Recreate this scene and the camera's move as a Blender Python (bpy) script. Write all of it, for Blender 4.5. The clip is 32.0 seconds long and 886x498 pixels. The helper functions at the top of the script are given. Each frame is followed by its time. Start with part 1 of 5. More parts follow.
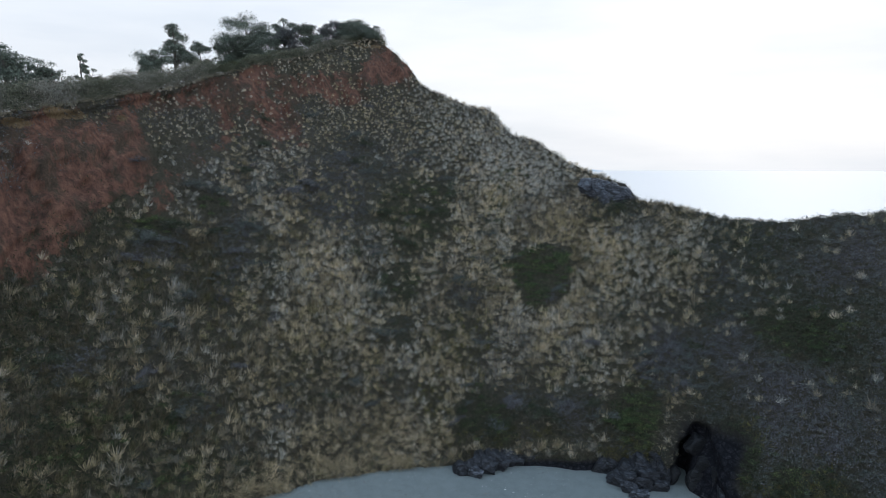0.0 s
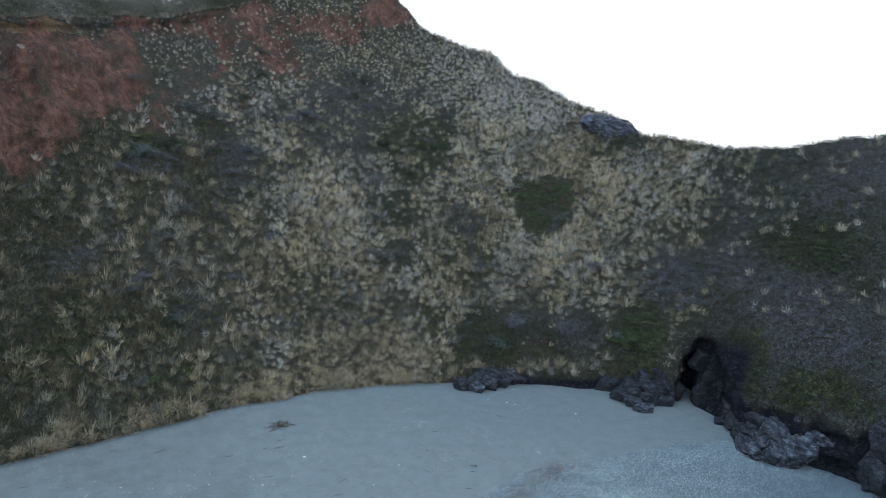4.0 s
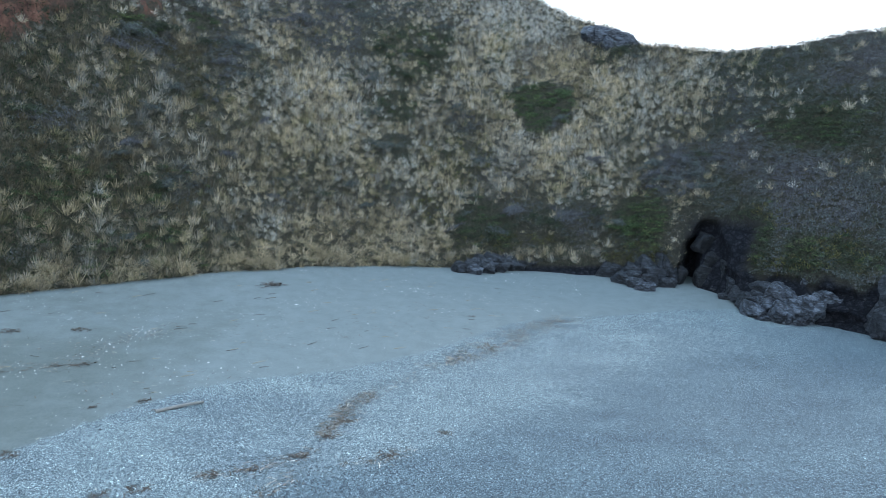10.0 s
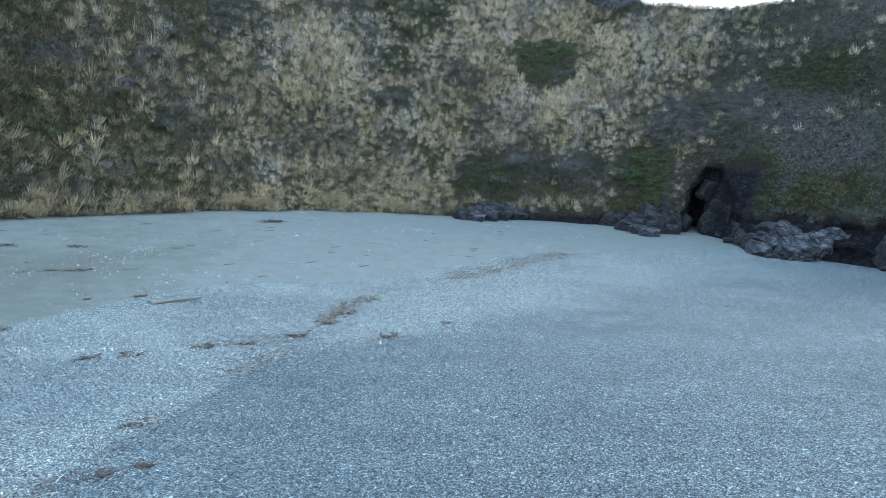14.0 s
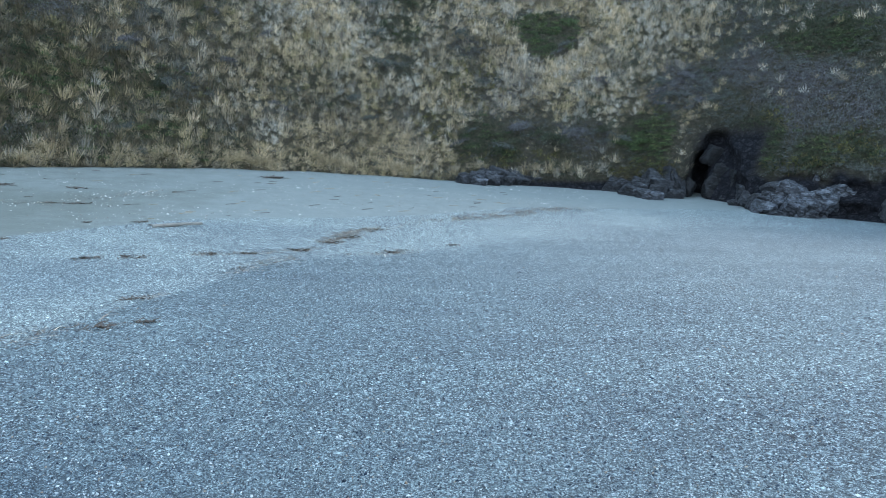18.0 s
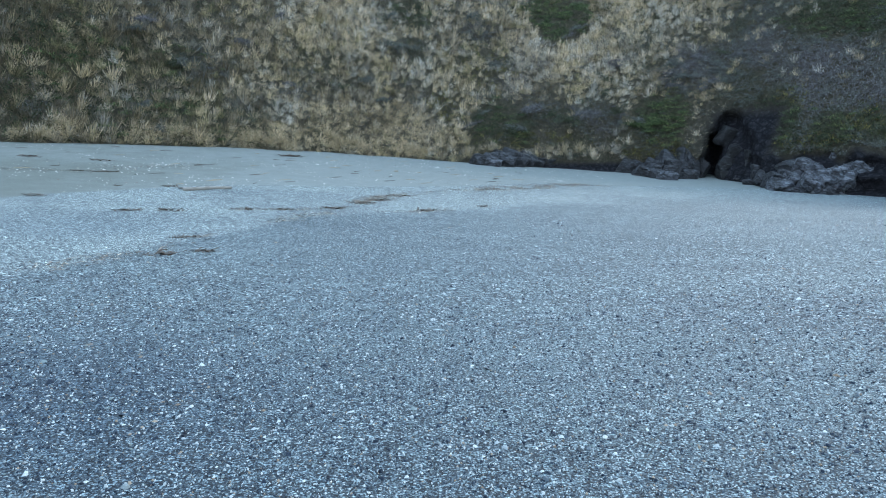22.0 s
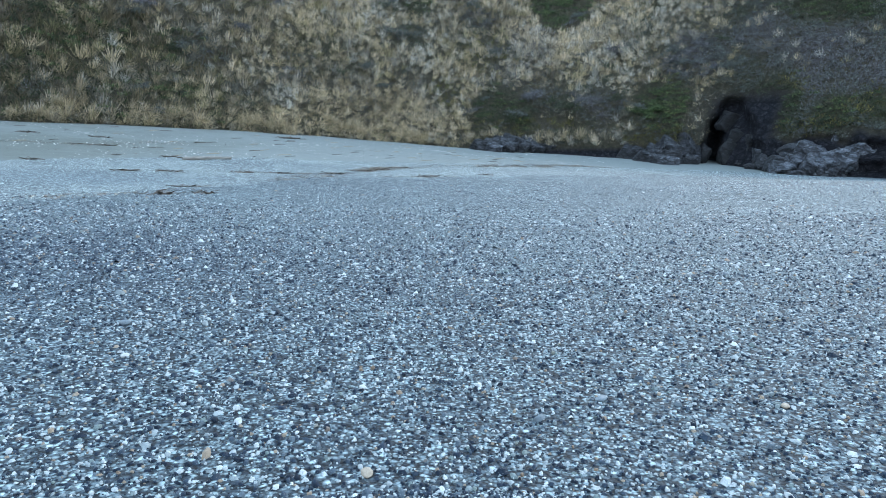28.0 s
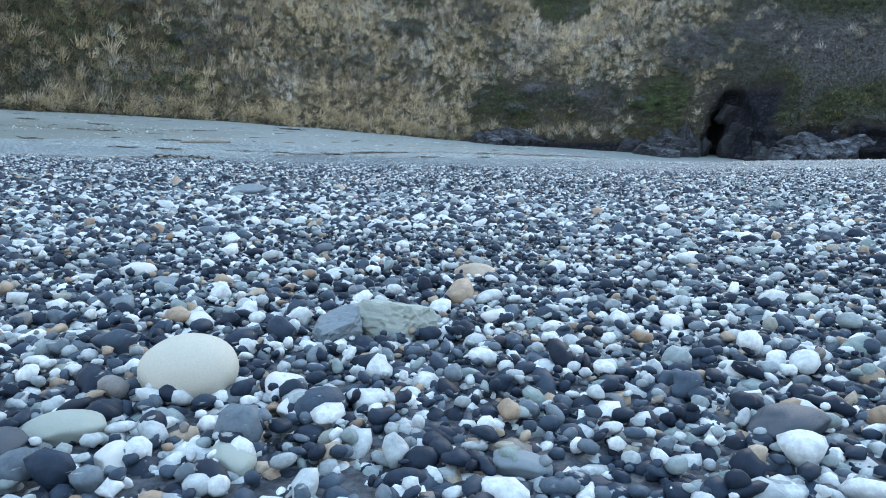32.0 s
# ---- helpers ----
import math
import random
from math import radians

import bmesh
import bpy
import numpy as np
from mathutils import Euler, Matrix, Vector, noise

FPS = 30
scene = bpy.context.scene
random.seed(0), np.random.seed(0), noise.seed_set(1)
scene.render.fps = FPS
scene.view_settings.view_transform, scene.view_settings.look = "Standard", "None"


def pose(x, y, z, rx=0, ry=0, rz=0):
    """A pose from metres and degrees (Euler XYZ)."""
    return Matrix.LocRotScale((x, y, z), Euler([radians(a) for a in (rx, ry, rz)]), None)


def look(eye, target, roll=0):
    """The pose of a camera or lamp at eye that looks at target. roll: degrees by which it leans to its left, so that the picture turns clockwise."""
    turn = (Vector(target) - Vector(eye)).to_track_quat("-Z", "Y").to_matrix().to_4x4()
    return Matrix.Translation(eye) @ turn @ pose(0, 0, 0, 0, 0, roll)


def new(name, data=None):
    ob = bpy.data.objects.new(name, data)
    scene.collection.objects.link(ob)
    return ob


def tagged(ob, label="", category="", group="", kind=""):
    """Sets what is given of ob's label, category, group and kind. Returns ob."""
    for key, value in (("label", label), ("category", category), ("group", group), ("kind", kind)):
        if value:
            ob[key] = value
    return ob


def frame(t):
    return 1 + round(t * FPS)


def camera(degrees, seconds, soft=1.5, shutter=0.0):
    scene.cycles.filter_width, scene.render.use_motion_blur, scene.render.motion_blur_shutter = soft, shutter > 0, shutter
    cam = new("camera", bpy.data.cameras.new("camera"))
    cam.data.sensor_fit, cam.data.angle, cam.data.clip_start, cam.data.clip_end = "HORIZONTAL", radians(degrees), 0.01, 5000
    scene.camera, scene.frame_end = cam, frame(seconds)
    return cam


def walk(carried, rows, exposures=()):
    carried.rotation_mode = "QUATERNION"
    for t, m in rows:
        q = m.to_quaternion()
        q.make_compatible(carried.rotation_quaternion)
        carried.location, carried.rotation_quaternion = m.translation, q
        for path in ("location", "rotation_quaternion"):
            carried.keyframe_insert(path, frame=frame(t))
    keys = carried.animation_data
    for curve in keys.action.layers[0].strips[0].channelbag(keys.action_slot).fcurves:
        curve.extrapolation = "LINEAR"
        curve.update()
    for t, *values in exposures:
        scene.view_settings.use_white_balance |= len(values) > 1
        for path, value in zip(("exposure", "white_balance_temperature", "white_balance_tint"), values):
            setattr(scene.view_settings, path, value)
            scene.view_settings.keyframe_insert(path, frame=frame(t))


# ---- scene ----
cam = camera(66.1, 32.0, soft=1.0)
# seconds, x, y, z, pitch, roll, yaw
PATH = [
    (0.0, -0.000, -0.000, 33.700, -7.00, 0.02, -0.00),
    (0.5, 0.055, 0.027, 32.408, -7.02, -0.00, -0.07),
    (1.0, 0.035, 0.061, 31.146, -7.01, 0.00, 0.05),
    (1.5, 0.023, 0.066, 29.941, -7.01, 0.00, 0.09),
    (2.0, 0.008, 0.052, 28.798, -7.00, -0.03, 0.09),
    (2.5, -0.032, 0.032, 27.709, -6.99, -0.01, 0.03),
    (3.0, -0.088, 0.023, 26.661, -7.00, 0.02, 0.02),
    (3.5, -0.107, 0.037, 25.659, -7.03, 0.01, 0.01),
    (5.5, -0.048, 0.103, 21.937, -7.11, -0.01, -0.09),
    (6.0, -0.042, 0.112, 21.046, -7.10, -0.01, -0.10),
    (6.3, -0.038, 0.111, 20.517, -7.10, -0.01, -0.09),
    (6.4, -0.037, 0.111, 20.340, -7.10, -0.01, -0.09),
    (6.5, 0.110, 0.109, 18.153, -7.12, -0.01, 0.03),
    (6.6, 0.110, 0.109, 17.990, -7.12, -0.01, 0.03),
    (7.0, 0.109, 0.110, 17.341, -7.14, 0.00, 0.03),
    (7.5, 0.105, 0.123, 16.539, -7.16, 0.02, 0.00),
    (8.0, 0.096, 0.151, 15.732, -7.18, 0.03, -0.02),
    (8.5, 0.090, 0.164, 14.927, -7.19, 0.03, -0.06),
    (9.0, 0.082, 0.161, 14.145, -7.17, 0.04, -0.07),
    (9.5, 0.084, 0.158, 13.372, -7.17, 0.02, -0.08),
    (10.0, 0.094, 0.173, 12.606, -7.17, 0.01, -0.08),
    (10.5, 0.104, 0.189, 11.845, -7.17, -0.01, -0.08),
    (11.0, 0.110, 0.201, 11.125, -7.19, -0.04, -0.08),
    (11.5, 0.102, 0.217, 10.454, -7.22, -0.03, -0.06),
    (12.0, 0.097, 0.226, 9.818, -7.24, -0.02, -0.04),
    (12.5, 0.092, 0.245, 9.211, -7.27, -0.01, -0.02),
    (13.0, 0.077, 0.268, 8.613, -7.29, -0.00, -0.02),
    (13.5, 0.053, 0.274, 8.024, -7.29, 0.01, -0.01),
    (14.0, 0.028, 0.267, 7.436, -7.28, 0.01, 0.00),
    (14.5, 0.004, 0.256, 6.859, -7.27, -0.01, 0.00),
    (16.5, -0.083, 0.278, 4.791, -7.22, -0.05, -0.02),
    (17.0, -0.073, 0.307, 4.370, -7.26, -0.05, -0.00),
    (17.5, -0.077, 0.328, 4.096, -7.27, -0.08, -0.01),
    (18.0, -0.221, 0.274, 3.878, -7.26, -0.11, -0.01),
    (18.5, -0.607, 0.163, 3.681, -7.30, -0.08, 0.03),
    (19.0, -0.991, 0.061, 3.481, -7.32, -0.04, 0.05),
    (19.5, -1.258, -0.007, 3.277, -7.34, -0.03, 0.06),
    (20.0, -1.419, -0.035, 3.083, -7.37, -0.01, 0.05),
    (20.5, -1.520, -0.047, 2.880, -7.38, 0.01, 0.04),
    (21.0, -1.544, -0.035, 2.666, -7.40, 0.02, 0.05),
    (21.5, -1.550, -0.040, 2.463, -7.41, 0.01, 0.04),
    (22.0, -1.548, -0.031, 2.272, -7.44, 0.04, 0.04),
    (22.5, -1.557, -0.030, 2.077, -7.45, 0.02, 0.02),
    (23.0, -1.563, -0.029, 1.979, -7.49, 0.01, 0.02),
    (23.5, -1.562, -0.041, 1.879, -7.50, 0.03, 0.03),
    (24.0, -1.562, -0.052, 1.795, -7.51, 0.01, 0.03),
    (24.5, -1.568, -0.054, 1.703, -7.51, 0.01, 0.03),
    (26.5, -1.648, 0.039, 1.224, -7.47, -0.01, -0.01),
    (27.0, -1.646, 0.025, 1.121, -7.47, 0.02, -0.01),
    (27.5, -1.638, 0.018, 1.015, -7.49, 0.05, 0.01),
    (28.0, -1.626, 0.029, 0.907, -7.49, 0.05, 0.01),
    (28.5, -1.627, 0.032, 0.802, -7.50, 0.04, 0.01),
    (29.0, -1.634, 0.036, 0.697, -7.50, 0.04, -0.00),
    (29.5, -1.636, 0.044, 0.588, -7.52, 0.03, 0.01),
    (30.0, -1.637, 0.045, 0.481, -7.52, 0.03, 0.01),
    (30.5, -1.642, 0.031, 0.376, -7.51, 0.01, 0.01),
    (31.0, -1.635, -0.001, 0.267, -7.48, 0.01, 0.03),
    (31.5, -1.607, -0.021, 0.163, -7.41, 0.01, 0.06),
    (32.0, -1.551, -0.024, 0.075, -7.36, 0.00, 0.07),
]
EXPOSURE = [(0.0, 0.22, 6350, 12), (3.5, 0.56, 6100, 11), (6.0, 0.85, 5850, 9), (9.0, 1.0, 5780, 7), (14.0, 1.13, 5880, 6), (20.0, 1.17, 5900, 6), (28.0, 1.22, 5960, 7), (32.0, 1.15, 5960, 9)]
walk(cam, [(t, pose(x, y, z, 90 + pitch, roll, yaw)) for t, x, y, z, pitch, roll, yaw in PATH], EXPOSURE)

# ---- world and sun ----
SUN_ELEVATION, SUN_AZIMUTH = 30.0, 28.0     # the sun stands behind the ridge, veiled by cloud
world = bpy.data.worlds.new("sky")
scene.world = world
world.use_nodes = True
wn, wl = world.node_tree.nodes, world.node_tree.links
wn.clear()
w_out = wn.new("ShaderNodeOutputWorld")
w_back = wn.new("ShaderNodeBackground")
w_sky = wn.new("ShaderNodeTexSky")
w_sky.sky_type, w_sky.sun_disc = "NISHITA", False
w_sky.sun_elevation, w_sky.sun_rotation = radians(SUN_ELEVATION), radians(SUN_AZIMUTH)
w_sky.dust_density = 3.0
w_coord = wn.new("ShaderNodeTexCoord")
w_map = wn.new("ShaderNodeMapping")
w_map.inputs["Scale"].default_value = (1.0, 1.0, 5.0)
w_noise = wn.new("ShaderNodeTexNoise")
w_noise.inputs["Scale"].default_value, w_noise.inputs["Detail"].default_value = 2.2, 6.0
w_ramp = wn.new("ShaderNodeValToRGB")
w_ramp.color_ramp.elements[0].position, w_ramp.color_ramp.elements[0].color = 0.36, (0.70, 0.78, 0.87, 1)
w_ramp.color_ramp.elements[1].position, w_ramp.color_ramp.elements[1].color = 0.62, (0.86, 0.92, 0.98, 1)
w_dim = wn.new("ShaderNodeVectorMath")
w_dim.operation = "SCALE"
w_dim.inputs["Scale"].default_value = 0.06
w_split = wn.new("ShaderNodeSeparateXYZ")
w_high = wn.new("ShaderNodeValToRGB")
w_high.color_ramp.elements[0].position, w_high.color_ramp.elements[0].color = 0.1, (1.04, 1.0, 0.95, 1)
w_high.color_ramp.elements[1].position, w_high.color_ramp.elements[1].color = 0.85, (0.70, 0.88, 1.06, 1)
w_tone = wn.new("ShaderNodeMix")
w_tone.data_type, w_tone.blend_type = "RGBA", "MULTIPLY"
w_tone.inputs["Factor"].default_value = 1.0
w_mix = wn.new("ShaderNodeMix")
w_mix.data_type = "RGBA"
w_mix.inputs["Factor"].default_value = 0.9
wl.new(w_coord.outputs["Generated"], w_map.inputs["Vector"])
wl.new(w_map.outputs["Vector"], w_noise.inputs["Vector"])
wl.new(w_noise.outputs["Fac"], w_ramp.inputs["Fac"])
wl.new(w_sky.outputs["Color"], w_dim.inputs[0])
wl.new(w_dim.outputs["Vector"], w_mix.inputs["A"])
wl.new(w_coord.outputs["Generated"], w_split.inputs[0])
wl.new(w_split.outputs["Z"], w_high.inputs["Fac"])
wl.new(w_ramp.outputs["Color"], w_tone.inputs["A"])
wl.new(w_high.outputs["Color"], w_tone.inputs["B"])
wl.new(w_tone.outputs["Result"], w_mix.inputs["B"])
wl.new(w_mix.outputs["Result"], w_back.inputs["Color"])
w_back.inputs["Strength"].default_value = 1.0
wl.new(w_back.outputs["Background"], w_out.inputs["Surface"])

sun = new("sun", bpy.data.lights.new("sun", "SUN"))
sun.data.energy, sun.data.angle, sun.data.color = 0.5, radians(15), (1.0, 0.95, 0.88)
az, el = radians(SUN_AZIMUTH), radians(SUN_ELEVATION)
sun.matrix_world = look((400 * math.sin(az) * math.cos(el), 400 * math.cos(az) * math.cos(el), 400 * math.sin(el)), (0, 0, 0))


# ---- materials ----
class Nodes:
    """A small helper to wire one material."""

    def __init__(self, name, rough=0.9, spec=0.3):
        self.mat = bpy.data.materials.new(name)
        self.mat.use_nodes = True
        self.tree = self.mat.node_tree
        self.bsdf = self.tree.nodes["Principled BSDF"]
        self.bsdf.inputs["Roughness"].default_value = rough
        self.bsdf.inputs["Specular IOR Level"].default_value = spec

    def add(self, kind, **values):
        node = self.tree.nodes.new(kind)
        for key, value in values.items():
            node.inputs[key].default_value = value
        return node

    def link(self, a, b):
        self.tree.links.new(a, b)

    def place(self, scale=(1, 1, 1), turn=(0, 0, 0)):
        c = self.add("ShaderNodeTexCoord")
        m = self.add("ShaderNodeMapping", Scale=scale, Rotation=turn)
        self.link(c.outputs["Object"], m.inputs["Vector"])
        return m.outputs["Vector"]

    def noise(self, vector, scale, detail=4.0, rough=0.6):
        n = self.add("ShaderNodeTexNoise", Scale=scale, Detail=detail, Roughness=rough)
        self.link(vector, n.inputs["Vector"])
        return n.outputs["Fac"]

    def cells(self, vector, scale, feature="F1"):
        n = self.add("ShaderNodeTexVoronoi", Scale=scale)
        n.feature = feature
        self.link(vector, n.inputs["Vector"])
        return n

    def ramp(self, fac, *stops):
        r = self.add("ShaderNodeValToRGB")
        el = r.color_ramp.elements
        while len(el) < len(stops):
            el.new(0.5)
        for e, (p, c) in zip(el, stops):
            e.position, e.color = p, (*c, 1) if len(c) == 3 else c
        self.link(fac, r.inputs["Fac"])
        return r.outputs["Color"]

    def mix(self, fac, a, b, blend="MIX"):
        m = self.add("ShaderNodeMix")
        m.data_type, m.blend_type = "RGBA", blend
        for socket, v in (("Factor", fac), ("A", a), ("B", b)):
            if isinstance(v, (int, float)):
                m.inputs[socket].default_value = v
            elif isinstance(v, tuple):
                m.inputs[socket].default_value = (*v, 1)
            else:
                self.link(v, m.inputs[socket])
        return m.outputs["Result"]

    def math(self, op, a, b=0.0):
        m = self.add("ShaderNodeMath")
        m.operation = op
        for i, v in enumerate((a, b)):
            if isinstance(v, (int, float)):
                m.inputs[i].default_value = v
            else:
                self.link(v, m.inputs[i])
        return m.outputs[0]

    def attr(self, name):
        a = self.add("ShaderNodeAttribute")
        a.attribute_name = name
        return a.outputs["Fac"]

    def island(self):
        return self.add("ShaderNodeNewGeometry").outputs["Random Per Island"]

    def single(self):
        return self.add("ShaderNodeObjectInfo").outputs["Random"]

    def bump(self, height, strength=0.5, distance=0.02):
        b = self.add("ShaderNodeBump", Strength=strength, Distance=distance)
        self.link(height, b.inputs["Height"])
        self.link(b.outputs["Normal"], self.bsdf.inputs["Normal"])

    def colour(self, c):
        if isinstance(c, tuple):
            self.bsdf.inputs["Base Color"].default_value = (*c, 1)
        else:
            self.link(c, self.bsdf.inputs["Base Color"])
        return self.mat


def soil_material():
    n = Nodes("hillside_soil", 0.95, 0.1)
    v = n.place()
    coarse, fine = n.noise(v, 0.35), n.noise(v, 3.5, 6.0, 0.7)
    speck = n.noise(v, 11.0, 5.0, 0.8)
    thatch = n.ramp(n.math("ADD", n.math("MULTIPLY", fine, 0.55), n.math("MULTIPLY", speck, 0.45)), (0.32, (0.035, 0.034, 0.024)), (0.52, (0.092, 0.084, 0.062)), (0.70, (0.19, 0.172, 0.135)))
    streak = n.noise(n.place((1.1, 1.1, 0.16)), 1.0, 7.0, 0.75)
    mottle = n.noise(v, 1.4, 8.0, 0.8)
    red = n.ramp(n.math("ADD", n.math("MULTIPLY", mottle, 0.5), n.math("MULTIPLY", streak, 0.5)), (0.36, (0.060, 0.036, 0.030)), (0.45, (0.135, 0.078, 0.061)), (0.52, (0.225, 0.116, 0.083)), (0.59, (0.305, 0.162, 0.112)), (0.70, (0.47, 0.31, 0.20)))
    ochre = n.ramp(fine, (0.3, (0.13, 0.085, 0.045)), (0.7, (0.33, 0.24, 0.14)))
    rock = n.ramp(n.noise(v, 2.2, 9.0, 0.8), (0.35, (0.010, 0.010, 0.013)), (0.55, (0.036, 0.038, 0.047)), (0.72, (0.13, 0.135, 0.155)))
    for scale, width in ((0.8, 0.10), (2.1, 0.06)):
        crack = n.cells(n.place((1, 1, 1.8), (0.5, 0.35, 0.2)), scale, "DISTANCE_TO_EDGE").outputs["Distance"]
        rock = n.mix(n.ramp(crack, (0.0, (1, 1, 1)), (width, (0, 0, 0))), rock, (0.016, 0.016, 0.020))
    edge = n.math("ADD", n.attr("red"), n.math("MULTIPLY", n.math("SUBTRACT", n.noise(v, 0.6, 9.0, 0.8), 0.5), 2.6))
    brown = n.ramp(fine, (0.3, (0.05, 0.042, 0.033)), (0.7, (0.17, 0.118, 0.085)))
    red = n.mix(n.ramp(n.noise(n.place((1, 1, 0.5)), 0.3, 6.0, 0.65), (0.44, (0, 0, 0)), (0.52, (1, 1, 1))), brown, red)
    c = n.mix(n.ramp(edge, (0.40, (0, 0, 0)), (0.52, (1, 1, 1))), thatch, red)
    edge2 = n.math("ADD", n.attr("ochre"), n.math("MULTIPLY", n.math("SUBTRACT", fine, 0.5), 0.9))
    c = n.mix(n.ramp(edge2, (0.45, (0, 0, 0)), (0.6, (1, 1, 1))), c, ochre)
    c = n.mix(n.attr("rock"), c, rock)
    n.bump(n.noise(v, 2.0, 9.0, 0.8), 1.0, 0.6)
    return n.colour(c)


def beach_material():
    n = Nodes("beach_sand_and_gravel", 0.75, 0.35)
    v = n.place()
    patch, broad, grain = n.noise(v, 0.9, 5.0), n.noise(v, 0.16, 3.0), n.noise(v, 40.0, 3.0, 0.7)
    dust = n.noise(v, 7.0, 6.0, 0.8)
    # damp grey-green sand with a fine speckle
    sand = n.ramp(n.math("ADD", n.math("MULTIPLY", patch, 0.25), n.math("ADD", n.math("MULTIPLY", grain, 0.35), n.math("MULTIPLY", dust, 0.4))), (0.34, (0.140, 0.160, 0.156)), (0.66, (0.250, 0.282, 0.274)))
    damp = n.math("ADD", n.attr("damp"), n.math("MULTIPLY", n.math("SUBTRACT", n.noise(v, 0.5, 6.0, 0.7), 0.5), 1.1))
    sand = n.mix(1.0, sand, n.ramp(damp, (0.25, (1, 1, 1)), (0.85, (0.70, 0.70, 0.655))), "MULTIPLY")
    def gravel(scale):
        cell = n.cells(v, scale)
        tone = n.add("ShaderNodeSeparateColor")
        n.link(cell.outputs["Color"], tone.inputs["Color"])
        col = n.ramp(tone.outputs[0], (0.0, (0.022, 0.027, 0.036)), (0.36, (0.075, 0.088, 0.105)), (0.58, (0.20, 0.22, 0.235)), (0.78, (0.42, 0.44, 0.44)), (0.93, (0.68, 0.69, 0.67)))
        # cell rims darkened in colour, as the shade between stones
        gap = n.ramp(cell.outputs["Distance"], (0.25, (1, 1, 1)), (0.75, (0.12, 0.12, 0.13)))
        return n.mix(1.0, col, gap, "MULTIPLY"), cell.outputs["Distance"]
    g1, d1 = gravel(70.0)
    g2, d2 = gravel(26.0)
    g = n.mix(n.ramp(n.noise(v, 14.0, 3.0), (0.42, (0, 0, 0)), (0.58, (1, 1, 1))), g1, g2)
    g4, d4 = gravel(44.0)
    fine = n.mix(n.ramp(n.noise(v, 20.0, 3.0), (0.45, (0, 0, 0)), (0.55, (1, 1, 1))), g1, g4)
    g3, d3 = gravel(11.0)
    g = n.mix(n.ramp(n.noise(v, 9.0, 3.0), (0.57, (0, 0, 0)), (0.63, (1, 1, 1))), g, g3)
    g = n.mix(n.attr("shaded_grit"), g, fine)
    g = n.mix(1.0, g, (1.56, 1.72, 1.67), "MULTIPLY")
    # swash bands: long faint stripes of paler and darker stones lying along the shore
    swash = n.noise(n.place((0.10, 0.42, 1.0), (0, 0, -0.5)), 1.0, 5.0, 0.6)
    tone = n.math("ADD", n.math("MULTIPLY", broad, 0.3), n.math("ADD", n.math("MULTIPLY", patch, 0.25), n.math("MULTIPLY", swash, 0.45)))
    dark = n.mix(1.0, g, n.ramp(tone, (0.38, (0.74, 0.76, 0.80)), (0.62, (1.12, 1.12, 1.10))), "MULTIPLY")
    speck = n.ramp(n.noise(v, 12.0, 6.0, 1.0), (0.37, (0.38, 0.40, 0.42)), (0.50, (0.97, 0.97, 0.97)), (0.63, (1.88, 1.87, 1.85)))
    speck = n.mix(n.math("MULTIPLY", n.attr("shaded_grit"), 0.6), speck, (1.0, 1.0, 1.0))
    dark = n.mix(1.0, dark, speck, "MULTIPLY")
    wet = n.mix(1.0, dark, (0.61, 0.66, 0.71), "MULTIPLY")
    g = n.mix(n.attr("wet"), dark, wet)
    # darker near the landing spot: shade between pebbles put into the gravel colour
    g = n.mix(n.attr("shaded_grit"), g, n.mix(1.0, g, (0.84, 0.86, 0.88), "MULTIPLY"))
    g = n.mix(n.attr("seep"), g, n.mix(1.0, g, (0.52, 0.58, 0.68), "MULTIPLY"))
    edge = n.math("ADD", n.attr("gravel"), n.math("MULTIPLY", n.math("SUBTRACT", n.noise(v, 1.6, 9.0, 0.85), 0.5), 1.3))
    mask = n.ramp(edge, (0.42, (0, 0, 0)), (0.58, (1, 1, 1)))
    c = n.mix(mask, sand, g)
    # near-black ground under the nearest pebbles, painted as the shade in their gaps
    shaded_grit = n.ramp(n.noise(v, 300.0, 4.0, 0.8), (0.35, (0.016, 0.020, 0.028)), (0.65, (0.085, 0.098, 0.115)))
    c = n.mix(n.attr("bed"), c, shaded_grit)
    bump_h = n.math("ADD", n.math("MULTIPLY", n.math("SUBTRACT", 1.0, d1), 0.5), n.math("MULTIPLY", grain, 0.3))
    n.bump(bump_h, 0.8, 0.012)
    return n.colour(c)


def blade_material(name, dry, green, grey):
    """Blades: colour by plant (tint, and tone with painted shade) and by blade."""
    n = Nodes(name, 0.85, 0.15)
    c = n.ramp(n.attr("tint"), (0.0, green), (0.4, dry), (1.0, grey))
    c = n.mix(1.0, c, n.ramp(n.attr("tone_shade"), (0.0, (1.40, 1.39, 1.36)), (1.0, (0.32, 0.32, 0.31))), "MULTIPLY")
    c = n.mix(1.0, c, n.ramp(n.island(), (0.0, (0.50, 0.50, 0.50)), (1.0, (1.45, 1.43, 1.40))), "MULTIPLY")
    return n.colour(c)


def leaf_material(name, a, b, c2):
    n = Nodes(name, 0.8, 0.2)
    c = n.ramp(n.attr("tint"), (0.0, a), (0.5, b), (1.0, c2))
    c = n.mix(1.0, c, n.ramp(n.island(), (0.0, (0.28, 0.28, 0.28)), (0.6, (0.9, 0.9, 0.9)), (0.85, (1.2, 1.2, 1.2)), (1.0, (1.65, 1.65, 1.62))), "MULTIPLY")
    return n.colour(c)


